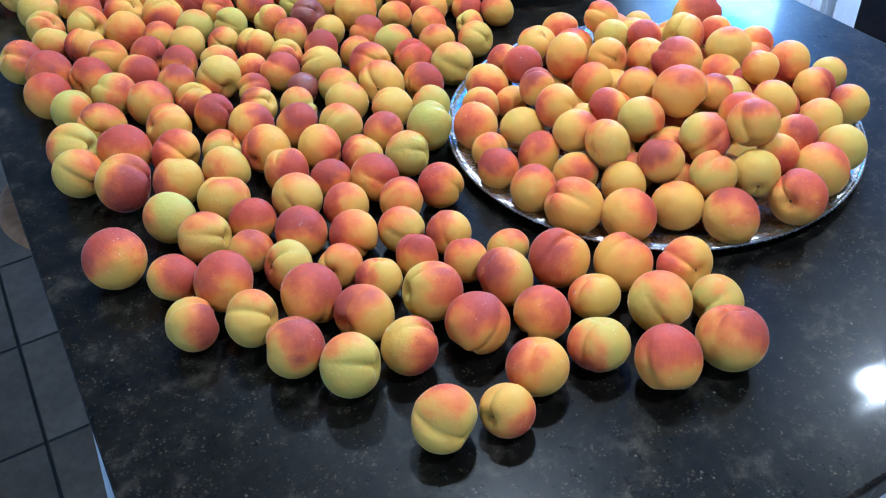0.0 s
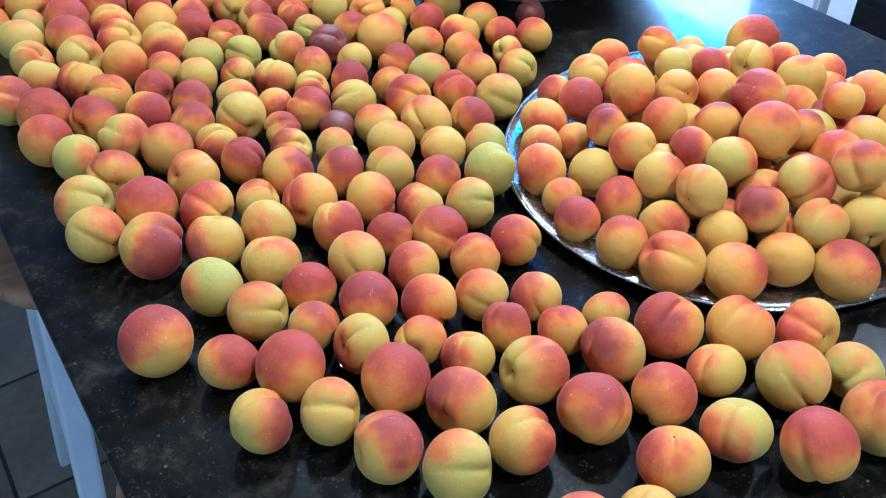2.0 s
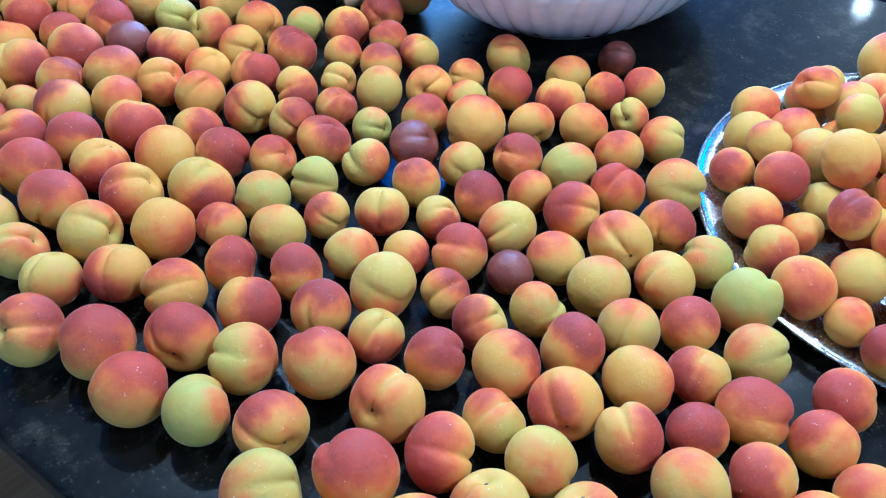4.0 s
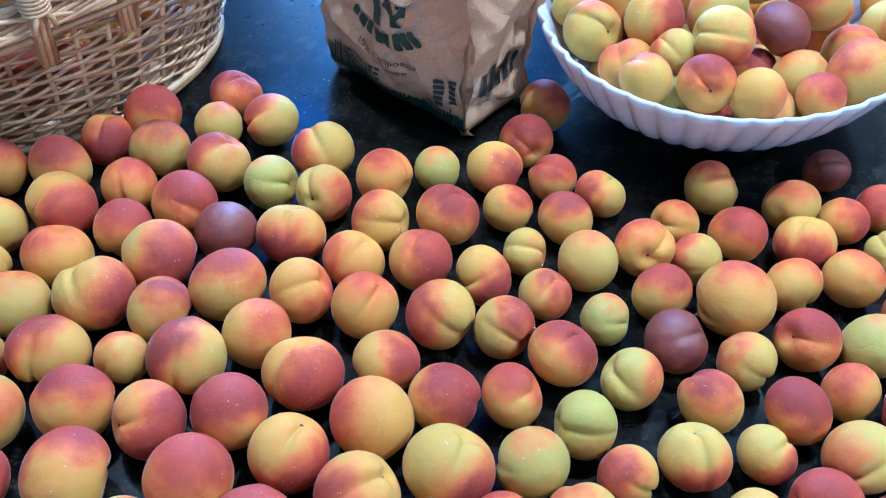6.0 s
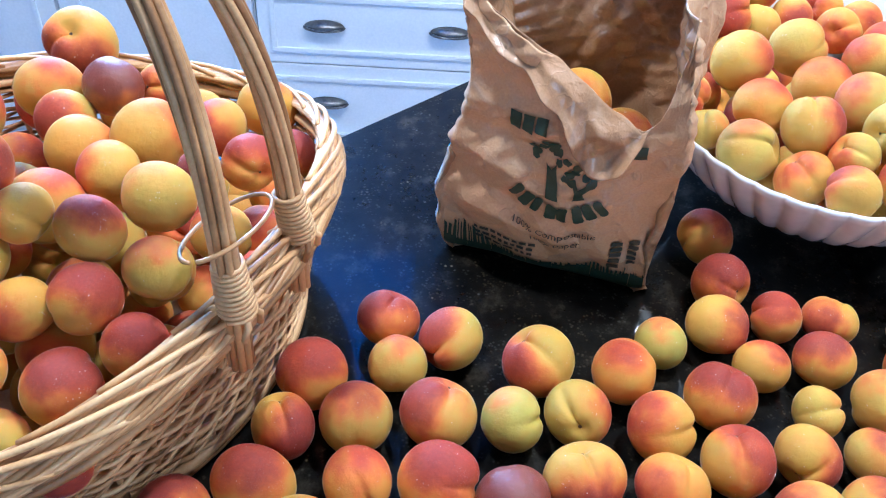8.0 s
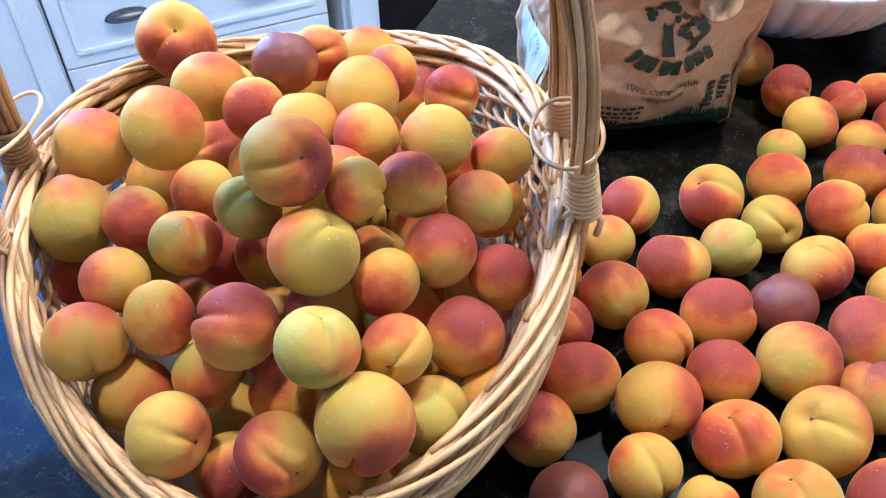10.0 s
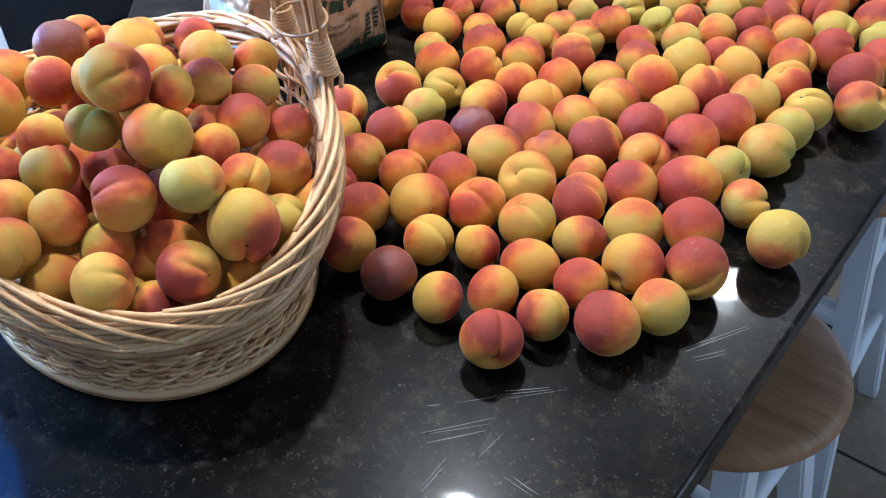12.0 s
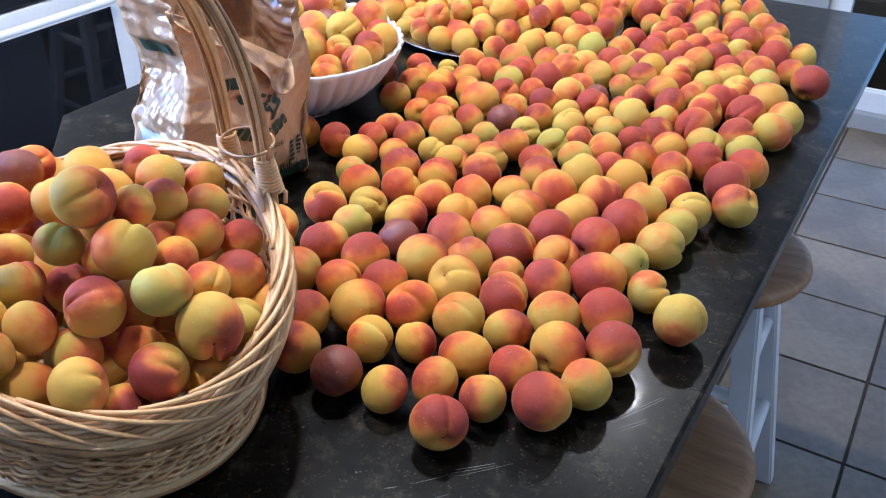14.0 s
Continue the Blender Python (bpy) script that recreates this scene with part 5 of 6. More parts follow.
p(0.150, 1.179, 0.0266, "r", b=(156, -11), s=(36, 57)); p(0.068, 1.181, 0.0281, "m", b=(-14, 51)); p(0.481, 1.181, 0.0241, "y", b=(20, 59))
p(0.206, 1.188, 0.0267, "o", b=(-87, -9)); p(0.335, 1.188, 0.0229, "m", b=(20, 59), s=(-60, 32)); p(0.567, 1.197, 0.0217, "m", b=(117, 8), s=(-30, 50))
p(0.436, 1.200, 0.0220, "m", b=(-62, 33), s=(-30, 50)); p(0.261, 1.203, 0.0291, "m", b=(-113, -24), s=(-13, 49)); p(0.522, 1.214, 0.0233, "m", b=(20, 59))
p(0.112, 1.216, 0.0246, "y", b=(-87, -9), s=(36, 57)); p(0.389, 1.216, 0.0226, "m", b=(-62, 33)); p(0.310, 1.229, 0.0247, "r", b=(-62, 33))
p(0.473, 1.231, 0.0199, "y", b=(-83, 12), s=(-82, 11)); p(0.165, 1.235, 0.0269, "y", b=(-14, 51), s=(-65, 10)); p(0.567, 1.241, 0.0213, "r", b=(20, 59))
p(0.218, 1.247, 0.0272, "r", b=(156, -11), s=(-43, 31)); p(0.430, 1.250, 0.0231, "m", b=(-105, -8), s=(137, -13)); p(0.377, 1.263, 0.0252, "m", b=(117, 8), s=(-104, -10))
p(0.515, 1.263, 0.0213, "o", b=(-31, 52)); p(0.114, 1.265, 0.0247, "y", b=(-44, 32), s=(-43, 31)); p(0.272, 1.265, 0.0285, "o", b=(113, 30))
p(0.324, 1.281, 0.0238, "m", b=(-62, 33)); p(0.601, 1.280, 0.0245, "r", b=(20, 59)); p(0.659, 1.283, 0.0248, "m", b=(-31, 52))
p(0.169, 1.292, 0.0283, "r", b=(36, 59)); p(0.553, 1.291, 0.0240, "m", b=(-105, -8)); p(0.226, 1.302, 0.0272, "r", b=(-113, -24), s=(-13, 49))
p(0.422, 1.301, 0.0252, "r", b=(-62, 33), s=(20, 58)); p(0.478, 1.303, 0.0269, "r", b=(-31, 52), s=(-30, 50)); p(0.115, 1.318, 0.0271, "y", b=(36, 59), s=(-145, -33))
p(0.360, 1.318, 0.0251, "o", b=(20, 59), s=(-30, 50)); p(0.285, 1.326, 0.0292, "r", b=(-105, -8), s=(20, 58)); p(0.533, 1.338, 0.0209, "g", b=(20, 59))
p(0.182, 1.348, 0.0271, "r", b=(36, 59)); p(0.399, 1.349, 0.0248, "o", b=(117, 8), s=(-30, 50)); p(0.447, 1.350, 0.0247, "o", b=(96, 29), s=(-82, 11))
p(0.235, 1.354, 0.0260, "r", b=(36, 59)); p(0.135, 1.364, 0.0232, "g", b=(-14, 51)); p(0.352, 1.369, 0.0256, "o", b=(-83, 12), s=(-60, 32))
p(0.496, 1.372, 0.0267, "o", b=(36, 59)); p(0.302, 1.376, 0.0250, "o", b=(-31, 52)); p(0.207, 1.399, 0.0267, "r", b=(-87, -9))
p(0.097, 1.407, 0.0253, "y", b=(-56, 65)); p(0.260, 1.407, 0.0278, "m", b=(96, 29), s=(-162, -33)); p(0.401, 1.408, 0.0272, "r", b=(-162, -31), s=(20, 58))
p(0.456, 1.409, 0.0236, "y", b=(-83, 12)); p(0.150, 1.418, 0.0289, "r", b=(45, 9)); p(0.331, 1.421, 0.0280, "m", b=(20, 59))
p(0.501, 1.436, 0.0270, "m", b=(117, 8), s=(66, 47)); p(0.051, 1.441, 0.0274, "y", b=(124, -37), s=(159, -32)); p(0.195, 1.451, 0.0266, "r", b=(26, 32))
p(0.243, 1.451, 0.0205, "y", b=(20, 59), s=(164, -28)); p(0.288, 1.452, 0.0242, "m", b=(-31, 52)); p(0.380, 1.457, 0.0253, "p", b=(20, 59))
p(0.447, 1.456, 0.0245, "g", b=(67, 49), s=(-82, 11)); p(0.119, 1.472, 0.0272, "r", b=(-56, 65)); p(0.331, 1.483, 0.0286, "m", b=(-83, 12))
p(0.222, 1.497, 0.0275, "m", b=(96, 29), s=(-162, -33)); p(0.163, 1.500, 0.0257, "y", b=(-56, 65)); p(0.278, 1.503, 0.0286, "m", b=(-83, 12), s=(66, 47))
p(0.521, 1.503, 0.0241, "m", b=(96, 29), s=(137, -13)); p(0.392, 1.506, 0.0266, "r", b=(-31, 52)); p(0.447, 1.509, 0.0279, "m", b=(67, 49), s=(-30, 50))
p(0.092, 1.518, 0.0269, "r", b=(-56, 65)); p(0.347, 1.533, 0.0246, "r", b=(-31, 52)); p(0.194, 1.542, 0.0252, "m", b=(-138, 32), s=(124, -38))
p(0.493, 1.542, 0.0235, "y", b=(20, 59)); p(0.137, 1.547, 0.0276, "o", b=(-156, 8)); p(0.245, 1.551, 0.0269, "y", b=(20, 59), s=(20, 58))
p(0.539, 1.553, 0.0252, "r", b=(20, 59), s=(-30, 50)); p(0.298, 1.558, 0.0274, "o", b=(67, 49), s=(20, 58)); p(0.389, 1.560, 0.0240, "o", b=(20, 59))
p(0.440, 1.567, 0.0264, "m", b=(20, 59)); p(0.095, 1.576, 0.0242, "y", b=(-1, 54)); p(0.342, 1.590, 0.0277, "r", b=(-105, -8))
p(0.162, 1.591, 0.0234, "r", b=(26, 32)); p(0.211, 1.596, 0.0248, "o", b=(26, 32)); p(0.264, 1.602, 0.0210, "m", b=(-156, 8))
p(0.478, 1.604, 0.0272, "r", b=(20, 59)); p(0.430, 1.617, 0.0233, "r", b=(-105, -8), s=(20, 58)); p(0.119, 1.621, 0.0257, "r", b=(26, 32))
p(0.303, 1.624, 0.0236, "y", b=(26, 32), s=(-175, -14)); p(0.382, 1.628, 0.0272, "m", b=(20, 59)); p(0.168, 1.640, 0.0226, "m", b=(45, 9), s=(-56, 63))
p(0.217, 1.643, 0.0228, "m", b=(26, 32)); p(0.356, 1.674, 0.0248, "r", b=(26, 32)); p(0.251, 1.676, 0.0236, "m", b=(-156, 8))
p(0.303, 1.680, 0.0245, "p", b=(-1, 54)); p(0.184, 1.690, 0.0252, "r", b=(-111, 53))

where = "tray"
p(0.716, 0.816, 0.0211, "o", 0.978, b=(56, 63)); p(0.684, 0.858, 0.0238, "o", 0.950); p(0.615, 0.750, 0.0258, "o", 0.985, b=(-121, -35))
p(0.583, 0.793, 0.0235, "r", 0.963); p(0.555, 0.723, 0.0213, "m", 0.977); p(0.551, 0.680, 0.0241, "o", 0.976, b=(161, 11))
p(0.535, 0.797, 0.0245, "o", 0.951); p(0.477, 0.728, 0.0255, "o", 0.951); p(0.543, 0.756, 0.0195, "o", 0.945)
p(0.517, 0.695, 0.0246, "y", 0.950); p(0.469, 0.686, 0.0195, "o", 0.946); p(0.457, 0.649, 0.0219, "r", 0.948, b=(56, 63))
p(0.466, 0.598, 0.0249, "o", 0.951, b=(56, 63)); p(0.505, 0.645, 0.0238, "r", 0.950); p(0.542, 0.632, 0.0237, "o", 0.973, b=(-21, 29))
p(0.546, 0.585, 0.0246, "y", 0.983, b=(111, 54), s=(180, -11)); p(0.614, 0.699, 0.0227, "o", 0.974); p(0.587, 0.638, 0.0201, "r", 0.984)
p(0.602, 0.601, 0.0240, "y", 0.983); p(0.579, 0.542, 0.0225, "m", 0.975, b=(111, 54), s=(56, 61)); p(0.515, 0.594, 0.0243, "y", 0.950)
p(0.481, 0.550, 0.0280, "o", 0.954, b=(111, 54), s=(139, 33)); p(0.542, 0.550, 0.0231, "o", 0.956); p(0.517, 0.511, 0.0270, "o", 0.953, b=(-21, 29))
p(0.568, 0.500, 0.0241, "o", 0.950); p(0.610, 0.500, 0.0232, "y", 0.971, b=(56, 63), s=(7, 50)); p(0.597, 0.458, 0.0281, "m", 0.953, b=(6, 51))
p(0.630, 0.537, 0.0257, "m", 0.986, b=(-41, 7)); p(0.665, 0.511, 0.0248, "o", 1.005, b=(56, 63)); p(0.651, 0.601, 0.0276, "o", 1.000, b=(56, 63))
p(0.697, 0.553, 0.0245, "o", 0.981, b=(111, 54)); p(0.692, 0.592, 0.0195, "r", 0.990); p(0.771, 0.619, 0.0229, "r", 0.954)
p(0.823, 0.610, 0.0239, "o", 0.978); p(0.833, 0.670, 0.0209, "o", 0.971); p(0.790, 0.671, 0.0252, "y", 0.977, b=(56, 63))
p(0.761, 0.717, 0.0255, "y", 0.983); p(0.689, 0.649, 0.0263, "r", 1.002, b=(141, 34)); p(0.719, 0.738, 0.0200, "r", 0.985)
p(0.694, 0.767, 0.0209, "y", 0.979); p(0.642, 0.654, 0.0224, "r", 0.981); p(0.650, 0.720, 0.0238, "o", 0.986)
p(0.696, 0.705, 0.0232, "o", 0.978); p(0.585, 0.838, 0.0208, "o", 0.947); p(0.617, 0.821, 0.0198, "o", 0.968)
p(0.783, 0.821, 0.0195, "y", 0.946); p(0.806, 0.710, 0.0195, "o", 0.977); p(0.648, 0.481, 0.0232, "y", 0.969)
p(0.666, 0.441, 0.0273, "r", 0.958); p(0.714, 0.457, 0.0269, "o", 0.962); p(0.759, 0.472, 0.0231, "y", 0.962)
p(0.721, 0.502, 0.0219, "r", 0.974); p(0.767, 0.511, 0.0224, "y", 0.971); p(0.837, 0.531, 0.0218, "m", 0.957)
p(0.817, 0.565, 0.0226, "r", 0.969); p(0.743, 0.554, 0.0222, "o", 0.982); p(0.773, 0.606, 0.0195, "o", 0.988)
p(0.888, 0.601, 0.0195, "y", 0.946); p(0.685, 0.489, 0.0195, "o", 0.973); p(0.843, 0.780, 0.0293, "r", 0.961)

where = "bowl"
p(0.691, 1.257, 0.0267, "y", 1.018, b=(14, 61)); p(0.661, 1.215, 0.0244, "o", 1.013, b=(63, 50), s=(61, 48)); p(0.700, 1.206, 0.0262, "m", 1.040, b=(-90, 11), s=(14, 59))
p(0.724, 1.287, 0.0209, "y", 1.016, b=(-111, -9), s=(14, 59)); p(0.734, 1.240, 0.0256, "o", 1.034, b=(-39, 53)); p(0.682, 1.143, 0.0265, "y", 1.050, b=(-111, -9), s=(109, 7))
p(0.638, 1.142, 0.0248, "r", 1.031, b=(14, 61)); p(0.747, 1.100, 0.0254, "p", 1.036, b=(14, 61)); p(0.718, 1.071, 0.0257, "y", 1.009, b=(14, 61))
p(0.671, 1.092, 0.0250, "m", 1.000, b=(14, 61)); p(0.718, 1.026, 0.0288, "m", 1.030, b=(63, 50)); p(0.788, 1.035, 0.0255, "o", 1.008, b=(14, 61))
p(0.787, 1.077, 0.0275, "m", 1.050, b=(90, 29)); p(0.853, 1.005, 0.0287, "y", 1.002, b=(-90, 11)); p(0.730, 1.111, 0.0208, "r", 0.998)
p(0.666, 1.179, 0.0204, "y", 1.034); p(0.776, 1.176, 0.0269, "o", 1.034, b=(-39, 53)); p(0.726, 1.157, 0.0263, "y", 1.048, b=(90, 29))
p(0.783, 1.253, 0.0280, "y", 1.052, b=(-90, 11)); p(0.792, 1.135, 0.0250, "y", 1.055); p(0.819, 1.192, 0.0269, "y", 1.049)
p(0.651, 1.171, 0.0200, "g", 1.003); p(0.797, 1.284, 0.0258, "o", 1.004); p(0.909, 1.236, 0.0257, "r", 1.035)

where = "basket"
p(0.459, 1.790, 0.0265, "m", 1.137, b=(-134, 7)); p(0.422, 1.790, 0.0263, "y", 1.100, b=(44, 33), s=(-84, 47)); p(0.413, 1.718, 0.0213, "r", 1.080, b=(-38, 59))
p(0.448, 1.722, 0.0210, "m", 1.104, b=(-38, 59)); p(0.437, 1.682, 0.0202, "y", 1.085, b=(13, 52)); p(0.484, 1.691, 0.0227, "y", 1.101)
p(0.471, 1.651, 0.0195, "o", 1.085); p(0.368, 1.722, 0.0229, "r", 1.053, b=(-38, 59)); p(0.395, 1.687, 0.0195, "r", 1.062, b=(-38, 59))
p(0.405, 1.755, 0.0195, "o", 1.076); p(0.364, 1.807, 0.0233, "g", 1.091, b=(-134, 7), s=(-38, 58)); p(0.360, 1.766, 0.0195, "o", 1.073, b=(13, 52))
p(0.469, 1.815, 0.0196, "g", 1.102, b=(66, 12), s=(-84, 47)); p(0.476, 1.854, 0.0208, "y", 1.083, b=(-113, 29), s=(-38, 58)); p(0.402, 1.842, 0.0240, "r", 1.082, b=(-38, 59), s=(65, 11))
p(0.331, 1.795, 0.0272, "m", 1.060, b=(-156, -12)); p(0.343, 1.841, 0.0237, "r", 1.042, b=(87, -8)); p(0.371, 1.891, 0.0223, "y", 1.051, b=(-134, 7), s=(-133, 6))
p(0.432, 1.879, 0.0198, "o", 1.074, b=(-134, 7)); p(0.433, 1.920, 0.0221, "o", 1.072, b=(-38, 59), s=(178, -28)); p(0.415, 1.905, 0.0225, "o", 1.038)
p(0.381, 1.826, 0.0203, "o", 1.037); p(0.405, 1.864, 0.0200, "y", 1.048); p(0.463, 1.897, 0.0195, "m", 1.082)
p(0.443, 1.757, 0.0195, "o", 1.117); p(0.513, 1.835, 0.0195, "m", 1.086); p(0.481, 1.808, 0.0203, "r", 1.050)
p(0.574, 1.891, 0.0262, "o", 1.094, b=(-38, 59)); p(0.559, 1.847, 0.0262, "y", 1.106, b=(-85, 48)); p(0.531, 1.913, 0.0245, "g", 1.077, b=(-38, 59))
p(0.513, 1.878, 0.0195, "o", 1.079); p(0.692, 1.817, 0.0287, "m", 1.086); p(0.598, 1.756, 0.0224, "p", 1.107)
p(0.618, 1.727, 0.0195, "o", 1.095); p(0.550, 1.717, 0.0257, "o", 1.099); p(0.506, 1.730, 0.0207, "o", 1.101)
p(0.538, 1.761, 0.0228, "o", 1.095); p(0.575, 1.786, 0.0214, "m", 1.092); p(0.609, 1.809, 0.0246, "y", 1.095)
p(0.592, 1.683, 0.0212, "r", 1.081); p(0.475, 1.761, 0.0239, "o", 1.096); p(0.553, 1.651, 0.0203, "r", 1.080)
p(0.689, 1.669, 0.0248, "o", 1.036); p(0.527, 1.918, 0.0230, "r", 1.033); p(0.325, 1.803, 0.0230, "o", 1.016)
p(0.362, 1.865, 0.0220, "r", 1.014); p(0.338, 1.757, 0.0220, "y", 1.035); p(0.619, 1.915, 0.0220, "o", 1.050)
p(0.338, 1.719, 0.0200, "r", 1.028); p(0.668, 1.755, 0.0265, "y", 0.985); p(0.636, 1.686, 0.0265, "o", 0.985)
p(0.640, 1.826, 0.0265, "o", 0.985); p(0.422, 1.687, 0.0238, "m", 1.018); p(0.496, 1.644, 0.0238, "o", 1.018)
p(0.546, 1.644, 0.0238, "o", 1.018); p(0.596, 1.644, 0.0238, "o", 1.018); p(0.645, 1.644, 0.0238, "m", 1.018)
p(0.645, 1.816, 0.0238, "m", 1.018); p(0.620, 1.859, 0.0238, "r", 1.018); p(0.695, 1.730, 0.0238, "o", 1.018)
p(0.682, 1.788, 0.0238, "y", 1.035); p(0.664, 1.847, 0.0243, "r", 1.045)

where = "bag"
p(0.705, 1.405, 0.0280, "o", 1.048); p(0.668, 1.372, 0.0280, "o", 1.036); p(0.692, 1.452, 0.0270, "y", 1.031); p(0.660, 1.425, 0.0260, "o", 1.016)
p(0.690, 1.400, 0.0280, "o", 0.991); p(0.670, 1.440, 0.0280, "y", 0.971); p(0.685, 1.385, 0.0280, "y", 0.938); p(0.660, 1.430, 0.0270, "o", 0.935)

fruit = []
fruit += [(0.566, 0.653, 0.0250, "o", 0.958), (0.616, 0.567, 0.0250, "m", 0.958), (0.640, 0.610, 0.0250, "r", 0.958), (0.616, 0.653, 0.0250, "o", 0.958), (0.640, 0.696, 0.0250, "o", 0.958), (0.640, 0.782, 0.0250, "y", 0.958), (0.665, 0.567, 0.0250, "r", 0.958), (0.690, 0.610, 0.0250, "y", 0.958), (0.665, 0.653, 0.0250, "y", 0.958), (0.665, 0.739, 0.0250, "r", 0.958), (0.715, 0.567, 0.0250, "o", 0.958), (0.739, 0.610, 0.0250, "y", 0.958), (0.715, 0.653, 0.0250, "y", 0.958), (0.739, 0.696, 0.0250, "m", 0.958), (0.739, 0.782, 0.0250, "y", 0.958)]
fruit += [(0.764, 0.567, 0.0250, "r", 0.958), (0.764, 0.653, 0.0250, "o", 0.958), (0.764, 0.739, 0.0250, "r", 0.958), (0.814, 0.653, 0.0250, "m", 0.958)]
fruit += [(0.844, 0.721, 0.0211, "o", 0.944), (0.585, 0.707, 0.0240, "m", 0.946), (0.646, 0.520, 0.0225, "o", 0.945), (0.854, 0.640, 0.0241, "m", 0.947), (0.797, 0.772, 0.0229, "y", 0.945), (0.686, 0.528, 0.0239, "y", 0.946), (0.593, 0.753, 0.0217, "y", 0.944), (0.507, 0.766, 0.0228, "m", 0.945), (0.673, 0.814, 0.0257, "o", 0.948), (0.578, 0.609, 0.0213, "y", 0.944), (0.573, 0.571, 0.0217, "m", 0.944), (0.744, 0.825, 0.0250, "o", 0.947), (0.723, 0.738, 0.0232, "y", 0.946), (0.741, 0.526, 0.0220, "o", 0.945), (0.783, 0.696, 0.0218, "o", 0.944), (0.838, 0.588, 0.0212, "r", 0.944), (0.641, 0.845, 0.0258, "m", 0.948), (0.677, 0.702, 0.0214, "r", 0.944), (0.793, 0.536, 0.0230, "y", 0.946), (0.696, 0.775, 0.0212, "o", 0.944), (0.600, 0.529, 0.0222, "r", 0.945), (0.852, 0.685, 0.0211, "m", 0.944), (0.805, 0.728, 0.0218, "m", 0.944), (0.628, 0.732, 0.0213, "o", 0.944), (0.796, 0.591, 0.0218, "r", 0.944)]
heap("tray_peaches", "yellow and red peaches under the heap on the tray", fruit)

fruit = []
fruit += [(0.738, 1.108, 0.0233, "m", 0.966), (0.713, 1.151, 0.0233, "o", 0.966), (0.738, 1.194, 0.0233, "o", 0.966), (0.788, 1.108, 0.0233, "o", 0.966), (0.763, 1.151, 0.0233, "o", 0.966), (0.788, 1.194, 0.0233, "m", 0.966), (0.837, 1.108, 0.0233, "m", 0.966), (0.812, 1.151, 0.0233, "r", 0.966), (0.837, 1.194, 0.0233, "o", 0.966), (0.887, 1.108, 0.0233, "o", 0.966), (0.862, 1.151, 0.0233, "y", 0.966), (0.887, 1.194, 0.0233, "y", 0.966), (0.912, 1.151, 0.0233, "r", 0.966), (0.763, 1.237, 0.0242, "m", 1.009), (0.862, 1.066, 0.0242, "o", 1.009)]
fruit += [(0.862, 1.237, 0.0242, "o", 1.009), (0.912, 1.066, 0.0242, "o", 1.009), (0.936, 1.108, 0.0242, "o", 1.009), (0.936, 1.194, 0.0242, "m", 1.009), (0.961, 1.151, 0.0242, "m", 1.009)]
fruit += [(0.757, 1.054, 0.0234, "m", 0.968), (0.875, 1.233, 0.0230, "y", 0.968), (0.875, 1.053, 0.0253, "o", 0.967), (0.798, 1.247, 0.0211, "m", 0.963), (0.797, 1.066, 0.0245, "o", 0.967)]
fruit += [(0.738, 1.244, 0.0239, "m", 0.969), (0.924, 1.074, 0.0211, "m", 0.969), (0.837, 1.254, 0.0216, "o", 0.970), (0.705, 1.083, 0.0221, "m", 0.970), (0.834, 1.034, 0.0235, "m", 0.972), (0.941, 1.177, 0.0213, "o", 0.972), (0.669, 1.177, 0.0218, "y", 0.973), (0.948, 1.134, 0.0231, "m", 0.974), (0.698, 1.231, 0.0236, "m", 0.975), (0.924, 1.211, 0.0210, "o", 0.975)]
heap("bowl_peaches", "yellow and red peaches under the heap in the bowl", fruit)
where = "bowl"
p(0.664, 1.134, 0.0229, "r", 0.983); p(0.758, 1.276, 0.0214, "r", 0.984); p(0.907, 1.244, 0.0214, "y", 0.990)
p(0.964, 1.076, 0.0240, "y", 1.005); p(0.896, 1.015, 0.0232, "o", 1.010); p(0.982, 1.114, 0.0228, "o", 1.010)
p(0.758, 1.010, 0.0211, "m", 1.017); p(0.837, 1.291, 0.0226, "o", 1.019); p(0.682, 1.051, 0.0215, "r", 1.020)
p(0.937, 1.028, 0.0240, "o", 1.023); p(0.957, 1.225, 0.0214, "m", 1.026); p(0.626, 1.190, 0.0224, "m", 1.027)
p(0.891, 1.274, 0.0236, "o", 1.029); p(0.759, 1.302, 0.0211, "m", 1.029); p(0.980, 1.190, 0.0224, "r", 1.030)
p(0.818, 0.995, 0.0234, "o", 1.031); p(0.641, 1.100, 0.0228, "o", 1.031)


fruit = []
fruit += [(0.397, 1.730, 0.0226, "m", 0.978), (0.373, 1.773, 0.0226, "o", 0.978), (0.397, 1.816, 0.0226, "o", 0.978), (0.447, 1.730, 0.0226, "o", 0.978), (0.422, 1.773, 0.0226, "o", 0.978), (0.447, 1.816, 0.0226, "m", 0.978), (0.422, 1.859, 0.0226, "m", 0.978), (0.472, 1.687, 0.0226, "r", 0.978), (0.496, 1.730, 0.0226, "o", 0.978), (0.472, 1.773, 0.0226, "o", 0.978), (0.496, 1.816, 0.0226, "y", 0.978), (0.472, 1.859, 0.0226, "y", 0.978), (0.521, 1.687, 0.0226, "r", 0.978), (0.546, 1.730, 0.0226, "y", 0.978), (0.521, 1.773, 0.0226, "y", 0.978)]
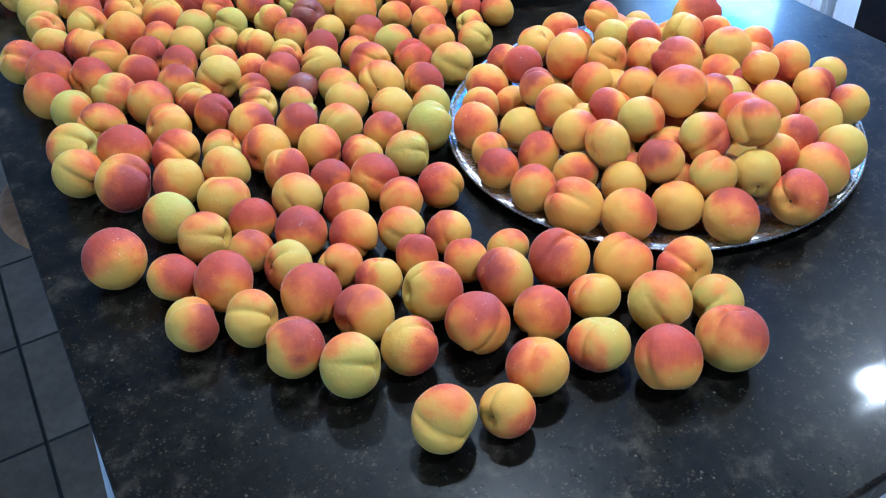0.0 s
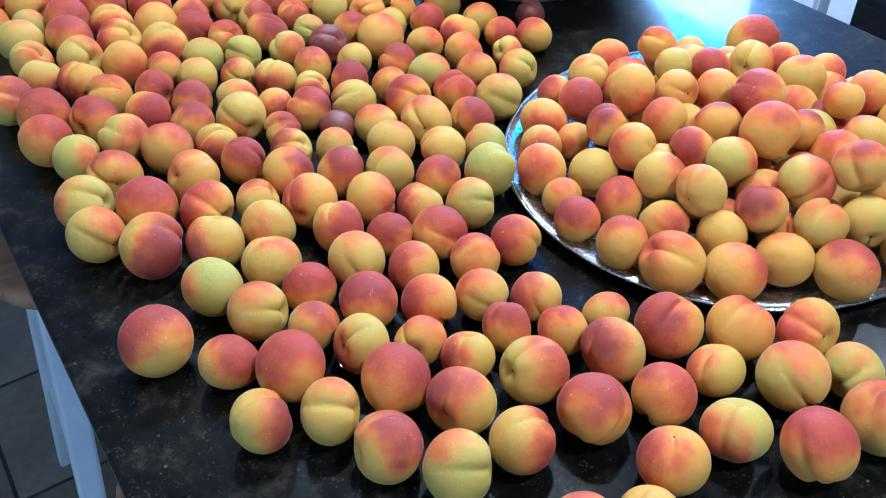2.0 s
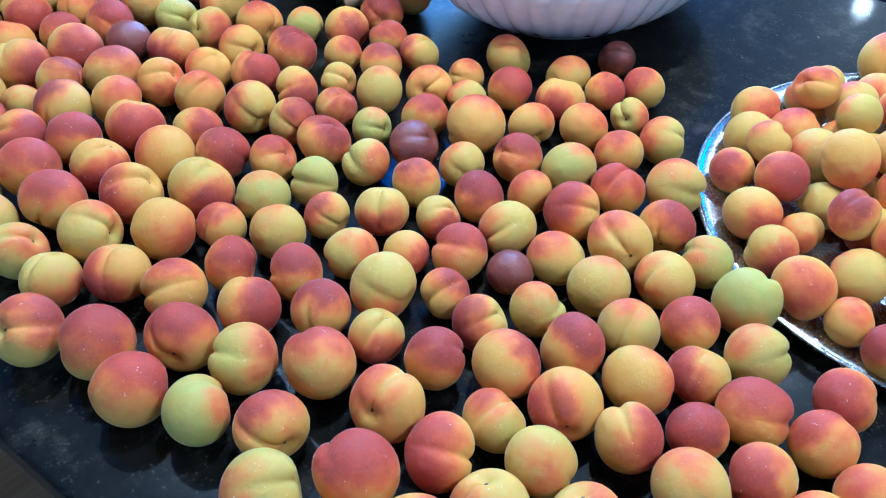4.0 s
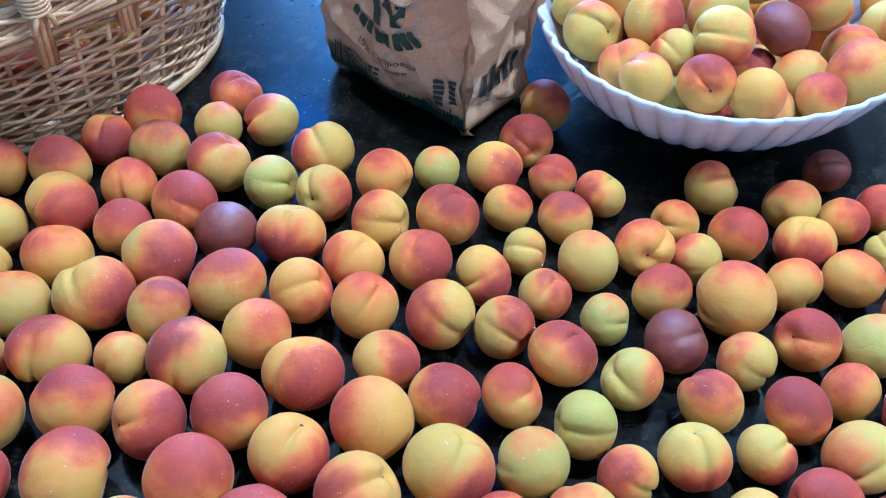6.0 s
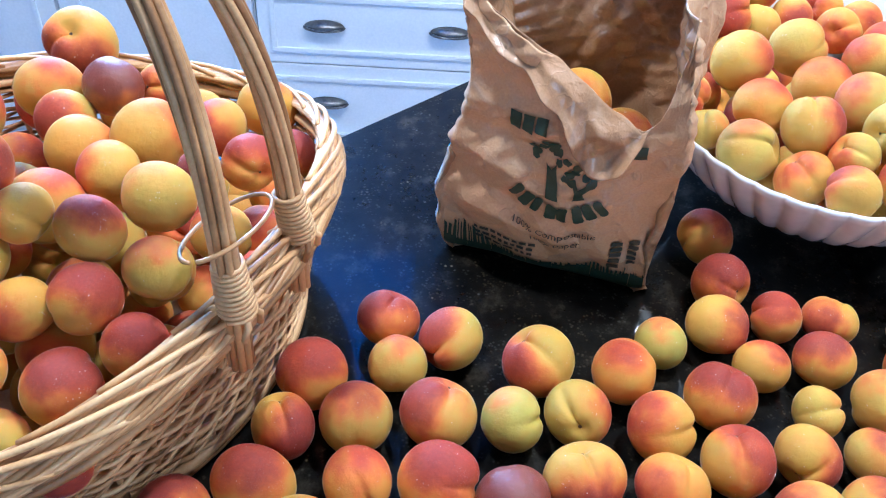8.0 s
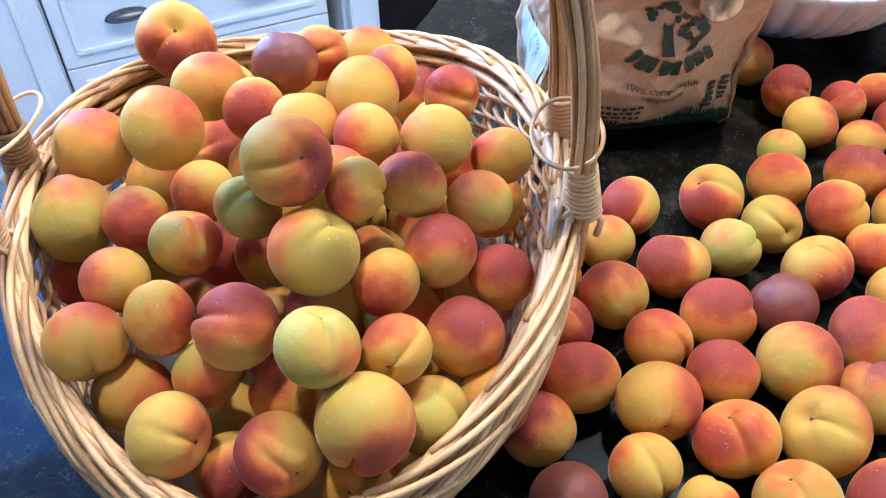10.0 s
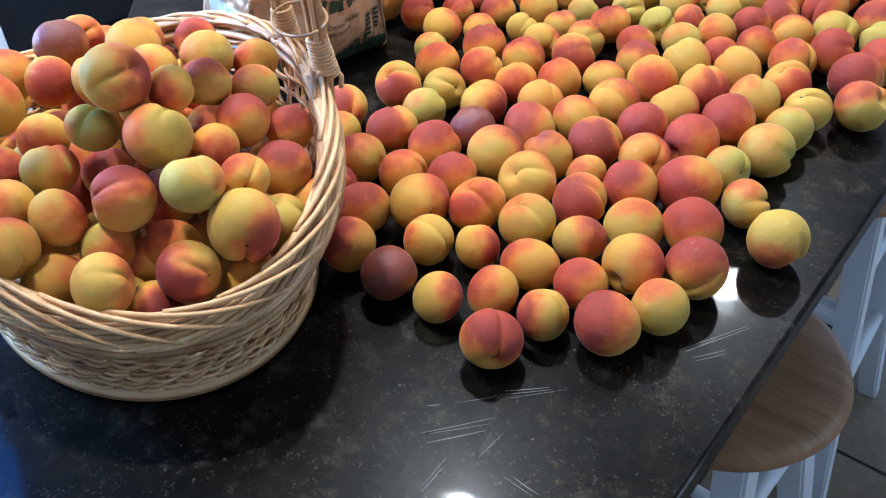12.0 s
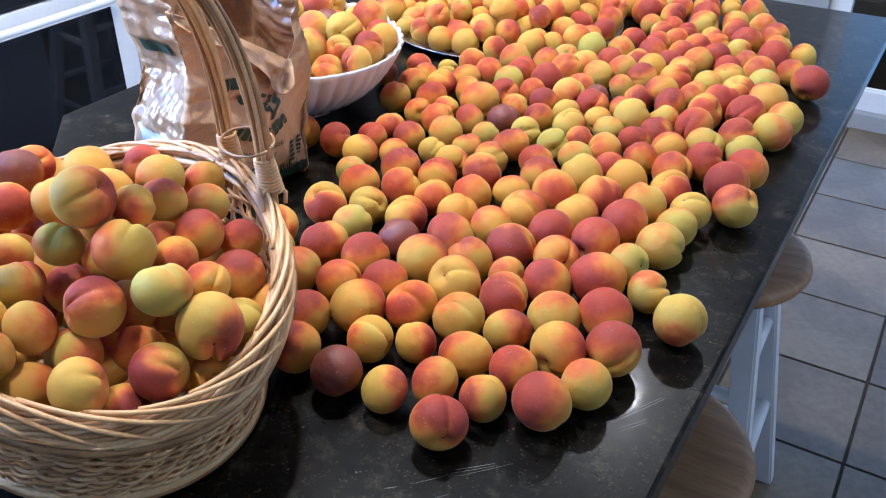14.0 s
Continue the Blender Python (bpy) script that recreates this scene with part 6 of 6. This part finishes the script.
fruit += [(0.546, 1.816, 0.0226, "o", 0.978), (0.521, 1.859, 0.0226, "r", 0.978), (0.571, 1.687, 0.0226, "r", 0.978), (0.596, 1.730, 0.0226, "o", 0.978), (0.571, 1.773, 0.0226, "o", 0.978), (0.596, 1.816, 0.0226, "y", 0.978), (0.571, 1.859, 0.0226, "y", 0.978), (0.620, 1.687, 0.0226, "m", 0.978), (0.645, 1.730, 0.0226, "r", 0.978), (0.620, 1.773, 0.0226, "y", 0.978), (0.670, 1.773, 0.0226, "y", 0.978)]
fruit += [(0.558, 1.745, 0.0238, "o", 1.035), (0.534, 1.788, 0.0238, "o", 1.035), (0.558, 1.831, 0.0238, "y", 1.035), (0.534, 1.874, 0.0238, "y", 1.035), (0.583, 1.702, 0.0238, "m", 1.035), (0.608, 1.745, 0.0238, "r", 1.035), (0.583, 1.788, 0.0238, "y", 1.035)]
heap("basket_peaches", "yellow and red peaches under the heap in the basket", fruit)
where = "basket"
p(0.410, 1.745, 0.0238, "y", 1.035); p(0.435, 1.788, 0.0238, "r", 1.035); p(0.459, 1.745, 0.0238, "y", 1.035)
p(0.484, 1.702, 0.0238, "y", 1.035); p(0.509, 1.745, 0.0238, "y", 1.035); p(0.509, 1.831, 0.0238, "r", 1.035)
p(0.534, 1.702, 0.0238, "r", 1.035)


# ---- floor tiles ----
def lay_tiles():
    size, gap = 0.323, 0.007
    me = bpy.data.meshes.new("tile")
    bm = block(-size / 2 + gap / 2, size / 2 - gap / 2, -size / 2 + gap / 2, size / 2 - gap / 2, -0.003, 0.0, 0.0015, 1)
    bm.to_mesh(me)
    bm.free()
    me.materials.append(TILE)
    rt = random.Random(4)
    nx, ny = 16, 16
    for i in range(nx):
        for j in range(ny):
            ob = new("tile", me)
            ob.parent = FLOOR
            ob.matrix_basis = pose(TILE_X + (i - 7) * size, TILE_Y + (j - 5) * size, rt.uniform(-0.0004, 0.0004), 0, 0, 90 * rt.randrange(4))


TILE_X, TILE_Y = 0.005, 0.318
lay_tiles()
